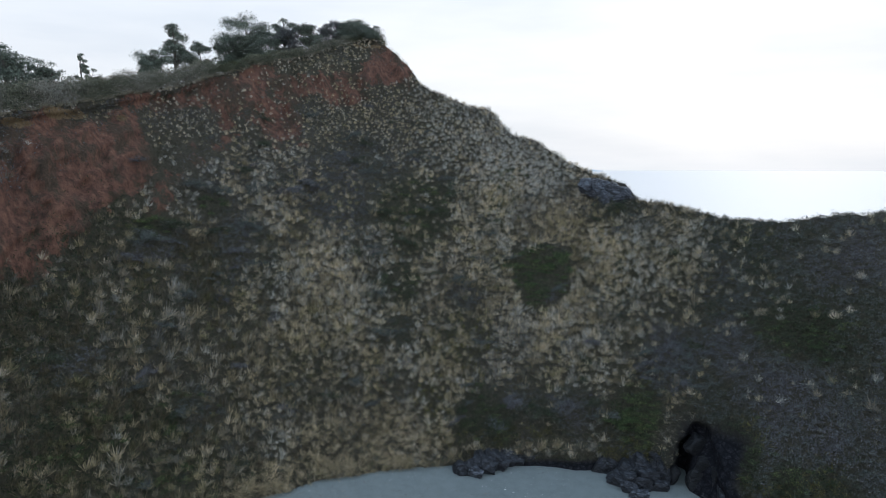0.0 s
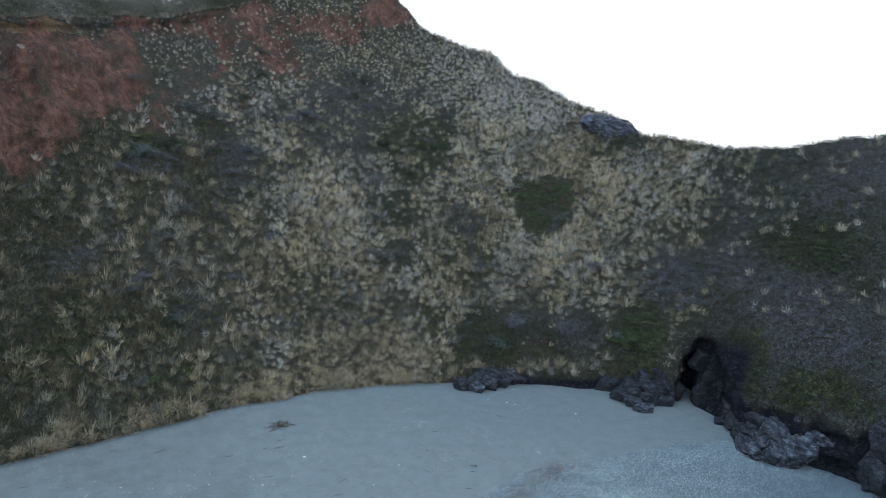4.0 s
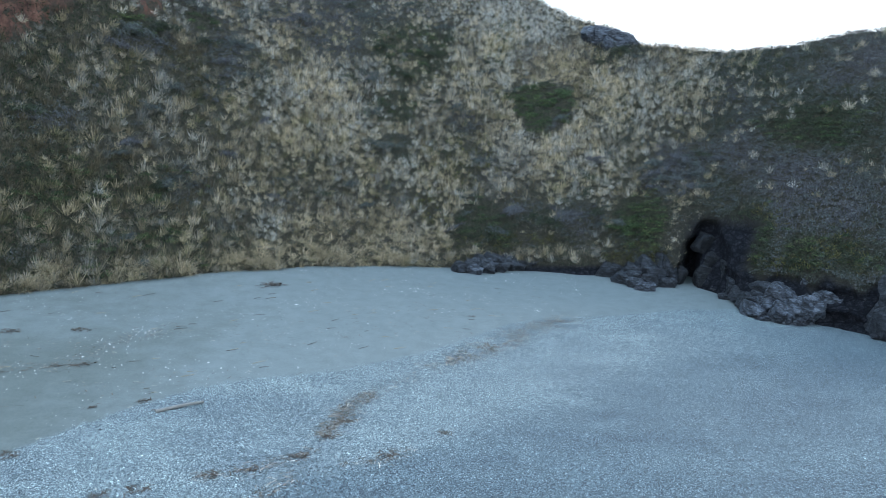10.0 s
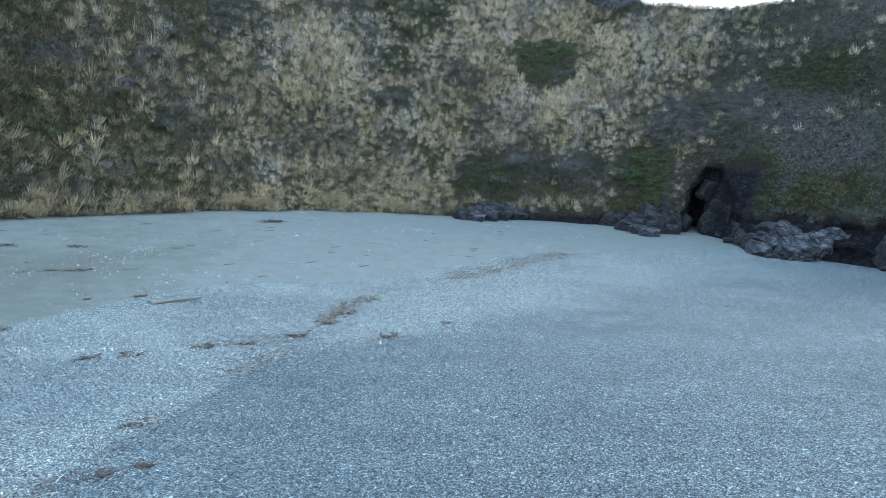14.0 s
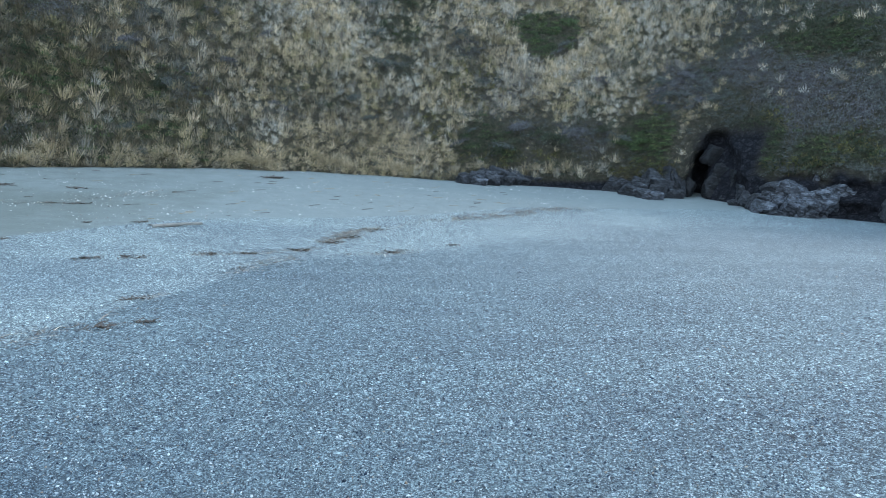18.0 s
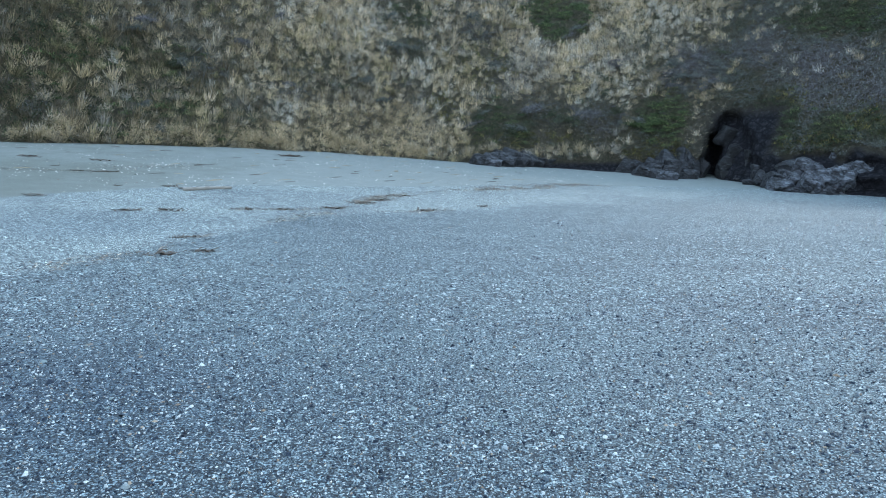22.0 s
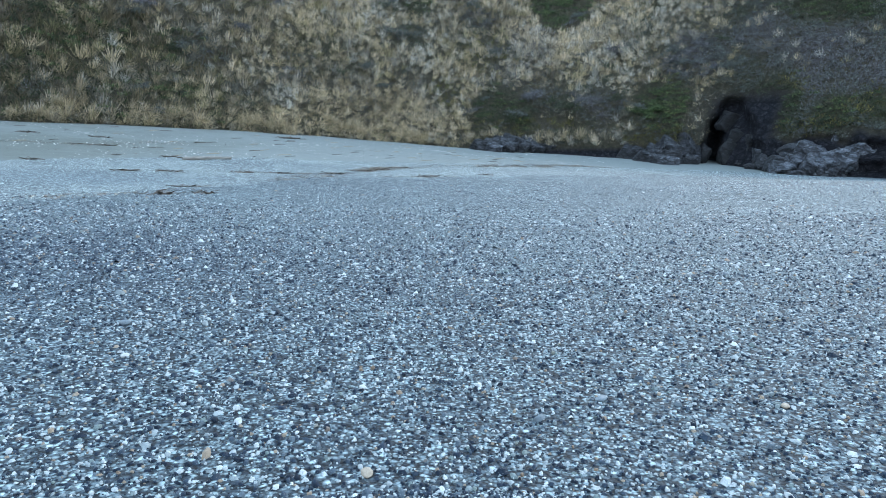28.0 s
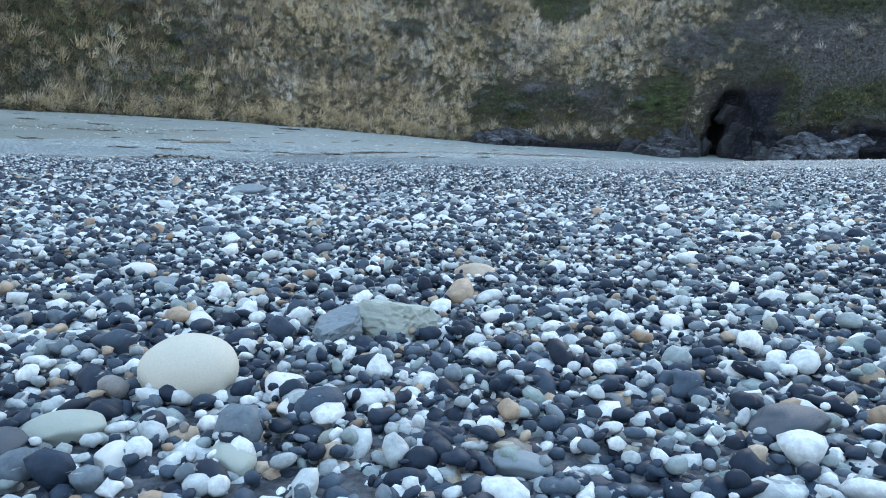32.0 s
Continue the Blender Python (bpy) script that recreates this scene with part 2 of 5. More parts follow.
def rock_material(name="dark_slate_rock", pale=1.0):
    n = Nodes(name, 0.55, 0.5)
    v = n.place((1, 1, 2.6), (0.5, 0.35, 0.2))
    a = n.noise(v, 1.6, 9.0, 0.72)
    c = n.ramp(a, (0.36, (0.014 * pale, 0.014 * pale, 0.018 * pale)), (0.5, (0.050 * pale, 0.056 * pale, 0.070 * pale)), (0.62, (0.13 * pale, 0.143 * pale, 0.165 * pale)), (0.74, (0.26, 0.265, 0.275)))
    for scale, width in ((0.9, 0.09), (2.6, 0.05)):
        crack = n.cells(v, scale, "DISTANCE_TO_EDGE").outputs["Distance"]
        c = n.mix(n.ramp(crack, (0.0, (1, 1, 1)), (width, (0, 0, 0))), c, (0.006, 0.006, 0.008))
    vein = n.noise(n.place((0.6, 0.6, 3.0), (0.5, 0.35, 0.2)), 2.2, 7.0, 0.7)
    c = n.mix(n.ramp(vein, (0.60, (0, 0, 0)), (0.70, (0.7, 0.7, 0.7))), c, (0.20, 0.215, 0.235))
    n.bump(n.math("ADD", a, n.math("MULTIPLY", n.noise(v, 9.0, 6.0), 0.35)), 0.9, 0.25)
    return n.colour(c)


def stone_material(name, low, high, scale=60.0, rough=0.55):
    n = Nodes(name, rough, 0.4)
    v = n.place()
    a = n.noise(v, scale, 6.0, 0.65)
    n.bump(n.noise(v, scale * 4, 4.0), 0.25, 0.002)
    return n.colour(n.ramp(a, (0.3, low), (0.7, high)))


def pebble_material(name, single):
    n = Nodes(name, 0.6, 0.22)
    r = n.single() if single else n.island()
    c = n.ramp(r, (0.0, (0.008, 0.015, 0.029)), (0.32, (0.022, 0.037, 0.063)), (0.48, (0.062, 0.090, 0.126)), (0.585, (0.165, 0.205, 0.235)), (0.60, (0.26, 0.19, 0.135)), (0.635, (0.40, 0.33, 0.25)), (0.645, (0.20, 0.26, 0.255)), (0.715, (0.28, 0.33, 0.35)), (0.815, (0.49, 0.54, 0.56)), (1.0, (0.70, 0.74, 0.75)))
    v = n.place()
    c = n.mix(1.0, c, n.ramp(n.noise(v, 260.0, 5.0, 0.75), (0.3, (0.62, 0.62, 0.64)), (0.7, (1.22, 1.22, 1.20))), "MULTIPLY")
    # pale quartz veins and rusty stains on some
    vein = n.noise(n.place((1, 1, 4.0), (0.6, 0.9, 0.2)), 120.0, 3.0, 0.5)
    c = n.mix(n.ramp(vein, (0.66, (0, 0, 0)), (0.70, (0.6, 0.6, 0.6))), c, (0.42, 0.44, 0.43))
    c = n.mix(n.ramp(n.noise(v, 30.0, 4.0), (0.62, (0, 0, 0)), (0.76, (0.25, 0.25, 0.25))), c, (0.15, 0.115, 0.09))
    n.bump(n.noise(v, 400.0, 3.0), 0.25, 0.001)
    return n.colour(c)


def wood_material(name, low, high):
    n = Nodes(name, 0.85, 0.2)
    v = n.place((1, 12, 12))
    a = n.noise(v, 2.0, 6.0, 0.7)
    n.bump(a, 0.6, 0.02)
    return n.colour(n.ramp(a, (0.3, low), (0.7, high)))


def water_material():
    n = Nodes("sea_water", 0.5, 0.5)
    v = n.place((1, 1, 1))
    n.bump(n.noise(v, 0.12, 6.0, 0.6), 0.35, 1.0)
    # near-white base colour stands in for sky sheen and haze on the water
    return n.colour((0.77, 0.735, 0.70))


SOIL, BEACH, WATER = soil_material(), beach_material(), water_material()
TUSSOCK = blade_material("dry_tussock_grass", (0.58, 0.475, 0.32), (0.22, 0.215, 0.115), (0.475, 0.48, 0.465))
COVER = blade_material("short_slope_grass", (0.235, 0.206, 0.140), (0.064, 0.072, 0.036), (0.30, 0.285, 0.255))
OLIVE_GRASS = blade_material("olive_grass_blades", (0.20, 0.185, 0.060), (0.070, 0.095, 0.032), (0.34, 0.29, 0.13))
SCRUB = leaf_material("coastal_scrub_leaves", (0.074, 0.090, 0.050), (0.155, 0.170, 0.158), (0.172, 0.167, 0.182))
BROW_SCRUB = leaf_material("dry_brow_scrub_leaves", (0.10, 0.115, 0.062), (0.22, 0.215, 0.165), (0.33, 0.315, 0.27))
UNDER = leaf_material("low_mixed_foliage", (0.042, 0.058, 0.027), (0.112, 0.105, 0.076), (0.175, 0.172, 0.180))
GREEN = leaf_material("green_creeper_leaves", (0.070, 0.108, 0.048), (0.125, 0.168, 0.072), (0.23, 0.225, 0.095))
NEEDLE = leaf_material("dark_evergreen_leaves", (0.125, 0.155, 0.125), (0.19, 0.22, 0.178), (0.31, 0.33, 0.29))
BARK = wood_material("weathered_bark", (0.05, 0.045, 0.04), (0.20, 0.18, 0.16))
SHREDS = leaf_material("dry_tide_litter", (0.06, 0.045, 0.035), (0.235, 0.180, 0.140), (0.62, 0.56, 0.46))
DRIFT = wood_material("bleached_driftwood", (0.13, 0.12, 0.11), (0.42, 0.40, 0.36))
TWIG = wood_material("dry_reed_stalk", (0.25, 0.20, 0.13), (0.55, 0.48, 0.36))
KELP = stone_material("dried_kelp", (0.030, 0.025, 0.021), (0.155, 0.115, 0.088), 9.0, 0.6)
ROCK = rock_material("dark_slate_rock", 0.62)
# darker copy of the slate, with the cave's shade put into its colour
SHADED_ROCK = rock_material("cave_shaded_rock", 0.22)
PALE_ROCK = rock_material("grey_slate_rock", 1.45)
PEBBLE, PEBBLES = pebble_material("beach_pebble", True), pebble_material("beach_pebbles", False)
BUFF = stone_material("buff_smooth_stone", (0.40, 0.40, 0.35), (0.52, 0.51, 0.44), 30.0)
WHITE = stone_material("white_quartz_stone", (0.48, 0.50, 0.49), (0.66, 0.68, 0.67), 70.0)
SLATE = stone_material("blue_grey_stone", (0.10, 0.13, 0.16), (0.24, 0.29, 0.32), 60.0)
GREENSTONE = stone_material("pale_green_grey_stone", (0.20, 0.25, 0.24), (0.40, 0.43, 0.38), 50.0)
DARK = stone_material("dark_slate_stone", (0.022, 0.032, 0.046), (0.075, 0.092, 0.118), 60.0)
TAN = stone_material("tan_stone", (0.26, 0.21, 0.16), (0.50, 0.43, 0.34), 60.0)
# pale blue-grey puts the haze over the headland into its colour
ISLAND = stone_material("haze_coloured_headland", (0.60, 0.66, 0.70), (0.66, 0.71, 0.74), 0.01, 1.0)


# ---- shared geometry ----
def part(name, bm, material, parent, label=""):
    """Link a bmesh as one mesh object under a thing or a part."""
    data = bpy.data.meshes.new(name)
    bm.to_mesh(data)
    bm.free()
    data.materials.append(material)
    ob = new(name, data)
    ob.parent = parent
    if label:
        ob["label"] = label
    return ob


def grid_mesh(name, points, faces, material, smooth=True, **attrs):
    """A mesh from numpy arrays; faces all of one size."""
    data = bpy.data.meshes.new(name)
    points, faces = np.asarray(points, np.float32), np.asarray(faces, np.int32)
    k = faces.shape[1]
    data.vertices.add(len(points))
    data.vertices.foreach_set("co", points.ravel())
    data.loops.add(faces.size)
    data.loops.foreach_set("vertex_index", faces.ravel())
    data.polygons.add(len(faces))
    data.polygons.foreach_set("loop_start", np.arange(len(faces), dtype=np.int32) * k)
    data.polygons.foreach_set("use_smooth", np.full(len(faces), smooth))
    for key, value in attrs.items():
        a = data.attributes.new(key, "FLOAT", "POINT")
        a.data.foreach_set("value", np.asarray(value, np.float32).ravel())
    data.update(calc_edges=True)
    data.materials.append(material)
    return data


def lattice_noise(x, y, z, seed=0):
    """Smooth value noise in 0..1 on arrays."""
    def corner(i, j, k):
        h = (i * 374761393 + j * 668265263 + k * 2147483647 + seed * 1274126177) & 0xFFFFFFFF
        h = ((h ^ (h >> 13)) * 1103515245) & 0xFFFFFFFF
        return ((h ^ (h >> 16)) & 0xFFFF) / 65535.0
    x, y, z = (np.asarray(v, float) for v in np.broadcast_arrays(x, y, z))
    i, j, k = (np.floor(v).astype(np.int64) for v in (x, y, z))
    u, v, w = x - i, y - j, z - k
    u, v, w = (t * t * (3 - 2 * t) for t in (u, v, w))
    out = 0
    for a in (0, 1):
        for b in (0, 1):
            for c in (0, 1):
                out = out + corner(i + a, j + b, k + c) * (u if a else 1 - u) * (v if b else 1 - v) * (w if c else 1 - w)
    return out


def layered(x, y, z, seed=0, octaves=4):
    total, amp, norm = 0, 1.0, 0
    for o in range(octaves):
        total = total + amp * lattice_noise(x * 2 ** o, y * 2 ** o, z * 2 ** o, seed + o)
        norm, amp = norm + amp, amp * 0.5
    return total / norm


def spline_weights(t):
    return np.stack([-.5 * t + t * t - .5 * t ** 3, 1 - 2.5 * t * t + 1.5 * t ** 3, .5 * t + 2 * t * t - 1.5 * t ** 3, -.5 * t * t + .5 * t ** 3])


def smooth_table(table, u, v):
    """Bicubic look-up in a table by row and column coordinates."""
    table = np.asarray(table)
    m, n = table.shape
    u, v = np.clip(u, 0, m - 1.001), np.clip(v, 0, n - 1.001)
    i, j = np.floor(u).astype(int), np.floor(v).astype(int)
    wu, wv = spline_weights(u - i), spline_weights(v - j)
    out = 0
    for a in range(4):
        for b in range(4):
            out = out + wu[a] * wv[b] * table[np.clip(i - 1 + a, 0, m - 1), np.clip(j - 1 + b, 0, n - 1)]
    return out


def step(x, a, b):
    t = np.clip((x - a) / (b - a), 0, 1)
    return t * t * (3 - 2 * t)


# ---- the lie of the land ----
# how far off the hillside stands: a row for each bearing (x / y from -0.9 to 0.9), a column for each 10 m of height
HILLSIDE = [
    (39.3, 42.1, 44.7, 47.5, 50.6, 54.1, 58.1),
    (44.3, 49.6, 55.0, 59.5, 64.2, 70.6, 77.4),
    (49.7, 56.5, 64.8, 71.8, 78.7, 87.4, 96.2),
    (57.4, 65.6, 75.7, 85.6, 95.7, 104.2, 112.5),
    (65.2, 73.0, 83.3, 94.5, 107.1, 116.4, 124.7),
    (68.9, 77.1, 87.8, 100.1, 111.7, 121.7, 131.5),
    (68.8, 74.7, 87.3, 98.2, 109.9, 121.9, 134.0),
    (56.7, 65.7, 76.0, 90.1, 104.5, 118.9, 133.2),
    (48.7, 58.7, 68.4, 81.9, 97.8, 114.0, 130.3),
    (37.7, 49.7, 62.3, 76.1, 91.7, 108.7, 126.3),
]
# height of the brow along the bearings
BROW_AT = (-0.95, -0.64, -0.53, -0.44, -0.37, -0.287, -0.193, -0.132, -0.104, -0.09, -0.068, -0.052, -0.032, -0.015, 0.038, 0.069, 0.099, 0.136, 0.178, 0.219, 0.265, 0.287, 0.328, 0.421, 0.504, 0.545, 0.651, 0.95)
BROW_HIGH = (36.5, 38.5, 40.4, 42.4, 44.2, 47.7, 51.1, 54.2, 55.1, 54.9, 52.8, 50.7, 47.1, 45.9, 43.2, 42.7, 38.5, 37.4, 34.4, 32.5, 31.1, 28.8, 28.3, 26.6, 26.7, 27.3, 28.1, 31.0)
# height of the beach: rows x = -60 .. 60 by 20, columns y = -20 .. 80 by 20
SHORE = [
    (-0.76, 1.26, 3.36, 5.35, 7.07, 8.63),
    (-0.42, 0.76, 2.04, 3.84, 5.43, 6.53),
    (-0.14, 0.49, 0.77, 1.95, 3.57, 4.60),
    (-0.15, -0.05, -0.02, 0.51, 1.49, 2.79),
    (-0.74, -0.25, 0.11, -0.34, 0.07, 1.62),
    (-1.46, -1.11, -0.94, -1.02, -0.36, 1.18),
    (-2.22, -2.06, -1.84, -1.37, -0.62, 0.33),
]


def brow(a):
    return np.interp(a, BROW_AT, BROW_HIGH) + 0.5 * (layered(a * 120, 0, 0, 5, 3) - 0.5)


def blob(a, z, spots, rough=1.5):
    """Soft membership of a set of ellipses in bearing and height."""
    best = np.zeros(np.broadcast(a, z).shape)
    ragged = rough * (layered(a * 22, z / 4.0, 0.7, 61, 4) - 0.5)
    for a0, z0, ra, rz in spots:
        d = np.sqrt(((a - a0) / ra) ** 2 + ((z - z0) / rz) ** 2) + ragged
        best = np.maximum(best, 1 - step(d, 0.45, 1.3))
    return best


RED = [(-0.555, 33.8, 0.165, 8.2), (-0.65, 29.5, 0.12, 6.0), (-0.08, 50.5, 0.05, 5.0), (-0.17, 46.0, 0.12, 4.5), (-0.25, 39.5, 0.08, 5.0), (-0.40, 42.0, 0.07, 1.8), (-0.30, 43.5, 0.08, 3.2)]
OCHRE = [(-0.53, 39.3, 0.06, 0.9), (-0.62, 37.9, 0.04, 0.8), (-0.11, 53.8, 0.03, 0.8)]
THICKET = [(-0.10, 30.0, 0.12, 8.5), (-0.30, 24.7, 0.042, 3.0), (-0.43, 25.0, 0.055, 1.8), (-0.56, 16.4, 0.052, 1.4), (-0.375, 10.5, 0.035, 1.8), (-0.075, 19.0, 0.043, 2.6), (-0.076, 14.4, 0.027, 1.7), (0.031, 17.4, 0.027, 1.4),
           (0.065, 6.0, 0.055, 2.8), (0.135, 7.0, 0.05, 2.4), (0.207, 6.5, 0.055, 2.8), (0.346, 12.0, 0.066, 3.6), (0.25, 27.6, 0.04, 3.0)]
# grey-purple heath, darker green mats and olive grass patches
HEATHER = [(0.547, 9.9, 0.12, 3.6), (0.346, 12.0, 0.07, 3.6), (-0.56, 16.4, 0.05, 1.3), (-0.375, 10.5, 0.035, 1.8), (0.207, 6.5, 0.05, 2.6), (0.031, 17.4, 0.027, 1.4), (-0.30, 24.7, 0.04, 3.0), (-0.16, 29.0, 0.06, 5.0), (-0.44, 24.4, 0.045, 1.2), (0.60, 22.5, 0.10, 3.0), (0.42, 13.5, 0.06, 3.0)]
LUSH = [(0.145, 20.0, 0.050, 3.2), (0.29, 6.7, 0.042, 3.2), (-0.348, 28.7, 0.026, 1.5), (-0.437, 26.9, 0.045, 1.2)]
GREENS = LUSH + [(0.065, 6.0, 0.055, 2.8), (-0.04, 27.0, 0.06, 5.0), (-0.075, 19.0, 0.045, 2.6), (0.549, 16.0, 0.10, 2.6), (0.588, 4.8, 0.09, 1.6), (0.459, 5.7, 0.045, 2.8), (-0.53, 10.0, 0.15, 3.0), (-0.45, 5.5, 0.12, 2.0), (0.09, 29.0, 0.03, 4.0)]
OLIVE = [(0.04, 12.5, 0.042, 2.8), (-0.018, 7.8, 0.03, 2.5), (0.284, 3.1, 0.055, 1.2), (0.10, 4.2, 0.09, 0.9), (0.50, 3.8, 0.06, 0.9), (0.60, 5.0, 0.05, 1.6), (0.49, 8.0, 0.03, 1.2)]
PALE = [(0.111, 33.1, 0.072, 8.7), (0.179, 15.0, 0.08, 4.6), (-0.18, 20.0, 0.09, 6.0), (0.357, 22.0, 0.057, 4.0), (0.24, 22.0, 0.05, 5.0)]
GOLD = [(-0.119, 5.0, 0.12, 2.8), (-0.254, 4.1, 0.11, 1.2), (-0.42, 4.0, 0.10, 0.7)]
CAVE_AT = 0.391


def red_at(a, z):
    return blob(a, z, RED, 0.9)


def hill_exact(a, z):
    """Distance (y) of the hillside at a bearing and a height, with its relief."""
    y = smooth_table(HILLSIDE, (a + 0.9) / 0.2, z / 10.0)
    x = a * y
    y = y + 2.2 * (layered(x / 9, z / 9, 3.1, 11, 3) - 0.5) + 0.8 * (layered(x / 1.8, z / 4.5, 7.7, 21, 3) - 0.5)
    gully = layered(x / 3.0 + 0.12 * z, z / 16, 1.3, 31, 4)
    y = y + red_at(a, z) * 4.5 * (np.abs(gully - 0.5) * 2 - 0.3)
    ridge = np.abs(layered(x / 1.1, z / 2.6, 4.4, 37, 3) - 0.5) * 2
    y = y + red_at(a, z) * 1.8 * (ridge - 0.3)
    drop = np.interp(a, BROW_AT, BROW_HIGH) - z + 0.5 * (layered(x / 2, 0, 0, 39, 2) - 0.5)
    y = y + 1.1 * (1 - step(a, -0.36, -0.30)) * step(drop, 0.5, 0.9) * (1 - step(drop, 1.2, 4.0))
    foot = step(a, 0.40, 0.47) * (1 - step(z, 2.0, 6.5))
    crack = layered(x / 1.3, z / 0.9, 5.5, 131, 2)
    y = y + 1.6 * foot * (np.floor(crack * 5) / 5 - 0.1)
    half = 0.060 * np.clip(1.05 - z / 8.2, 0.02, 1) ** 1.0 * (0.75 + 0.5 * layered(z / 1.5, 0, 0.4, 71, 2))
    cave = (1 - step(np.abs(a - CAVE_AT - 0.0005 * (z - 2)) / half, 0.7, 1.15)) * (1 - step(z, 6.2, 7.2))
    slit = (1 - step(np.abs(a - 0.366 - 0.0015 * z), 0.006, 0.014)) * (1 - step(z, 3.6, 5.4))
    y = y + 1.7 * cave + 3.5 * slit
    return y


FAR_A, FAR_Z = np.linspace(-0.84, 0.84, 841), np.linspace(-2.0, 60.0, 311)
FAR = hill_exact(np.repeat(FAR_A[:, None], len(FAR_Z), 1), np.repeat(FAR_Z[None], len(FAR_A), 0))


def hill_far(a, z):
    """The same from a fine table."""
    u = np.clip((np.asarray(a, float) - FAR_A[0]) / (FAR_A[1] - FAR_A[0]), 0, len(FAR_A) - 1.001)
    v = np.clip((np.asarray(z, float) - FAR_Z[0]) / (FAR_Z[1] - FAR_Z[0]), 0, len(FAR_Z) - 1.001)
    i, j = np.floor(u).astype(int), np.floor(v).astype(int)
    u, v = u - i, v - j
    return (FAR[i, j] * (1 - u) + FAR[i + 1, j] * u) * (1 - v) + (FAR[i, j + 1] * (1 - u) + FAR[i + 1, j + 1] * u) * v


def foot_high(a):
    """Height at which the hillside meets the beach."""
    z = np.full(np.shape(a), 2.0)
    for _ in range(5):
        y = hill_far(a, z)
        z = 0.5 * z + 0.5 * beach_high(a * y, y)
    return z


def hill_point(a, z):
    y = hill_far(a, z)
    return np.stack([a * y, y, z], -1)


def rock_at(a, z):
    low = 1 - step(z + 1.6 * (layered(a * 40, z / 2, 0, 73, 2) - 0.5), 2.2, 3.4)
    right = step(a, 0.33, 0.37) * low
    # dark rock colour over the shallow recess also stands in for cave shade
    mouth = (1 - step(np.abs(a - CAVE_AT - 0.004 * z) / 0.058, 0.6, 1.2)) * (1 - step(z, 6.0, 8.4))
    crag = blob(a, z, [(0.262, 29.6, 0.022, 1.8)])
    base = step(a, 0.0, 0.03) * (1 - step(a, 0.36, 0.4)) * (1 - step(z, 1.7, 2.3))
    return np.clip(np.maximum.reduce([right, mouth, crag, base]), 0, 1)


def beach_high(x, y):
    z = smooth_table(SHORE, (x + 60) / 20.0, (y + 20) / 20.0)
    z = z - 0.09 * np.maximum(-18 - y, 0)
    far = step(np.hypot(x + 1.5, y), 3.0, 14.0)
    return z + far * (0.16 * (layered(x / 5, y / 5, 0, 41, 3) - 0.5))


def build_hill():
    na, nf = 430, 180
    a = np.linspace(-0.82, 0.82, na)
    crest = brow(a)
    s = np.linspace(0, 1, nf)
    z = -1.5 + s[None, :] * (crest[:, None] + 1.5)
    aa = np.repeat(a[:, None], nf, 1)
    front = hill_point(aa, z)
    back = np.array([0.4, 1.0, 2.0, 3.5, 5.5, 8, 12, 17, 24, 33, 45, 60, 80, 110])
    high = 1 - step(a, -0.15, -0.07)
    top = front[:, -1]
    out = top / np.linalg.norm(top * (1, 1, 0), axis=1)[:, None] * (1, 1, 0)
    rows = []
    for d in back:
        p = top + out * d
        rise = crest + high * (0.35 + 0.05 * d) - (1 - high) * 0.62 * d
        p[:, 2] = np.maximum(rise + 0.5 * (layered(p[:, 0] / 3, p[:, 1] / 3, 0, 55, 3) - 0.5) * min(1, d), -6)
        rows.append(p)
    pts = np.concatenate([front, np.stack(rows, 1)], 1)
    nr = pts.shape[1]
    idx = np.arange(na * nr).reshape(na, nr)
    faces = np.stack([idx[:-1, :-1], idx[1:, :-1], idx[1:, 1:], idx[:-1, 1:]], -1).reshape(-1, 4)
    za = pts[..., 2]
    ab = np.repeat(a[:, None], nr, 1)
    isfront = np.arange(nr)[None, :] < nf
    red = np.where(isfront, np.maximum(blob(ab, za, RED[:3], 1.4) * 0.88, blob(ab, za, RED[3:], 2.0) * 0.66), 0)
    och = np.where(isfront, blob(ab, za, OCHRE, 2.4) * (0.35 + 1.3 * layered(ab * 160, za / 1.5, 0.3, 83, 3)), 0)
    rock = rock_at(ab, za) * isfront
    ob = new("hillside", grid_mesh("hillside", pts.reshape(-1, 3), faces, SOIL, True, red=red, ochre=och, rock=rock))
    return tagged(ob, "steep coastal hillside of red earth under dry grass and scrub", "hillside", kind="structure")


def along(points, x, y):
    """Signed distance of x, y from a polyline that runs left to right: above it is positive."""
    px, py = np.array(points).T
    return y - np.interp(x, px, py)


SAND_EDGE = [(-60, 16), (-25, 21), (-18.5, 24.5), (-17.0, 27.9), (-15.9, 29.8), (-14.6, 32.0), (-12.5, 34.5), (-10.1, 36.2), (-5.8, 38.2), (-1.1, 42.2), (2.8, 47.3), (5.4, 50.8), (9.9, 53.8), (14.7, 55.2), (20.4, 58.1), (25.8, 59.4), (40, 60), (60, 61)]
WET_EDGE = [(-60, 2), (-16, 8), (-9.4, 12.5), (-8.9, 15.9), (-8.3, 18.6), (-7.1, 21.9), (-6.9, 23.8), (-5.7, 25.8), (-3.7, 27.0), (-1.9, 27.9), (0.3, 30.3), (1.9, 32.5), (8, 40), (16, 49), (30, 55), (60, 58)]


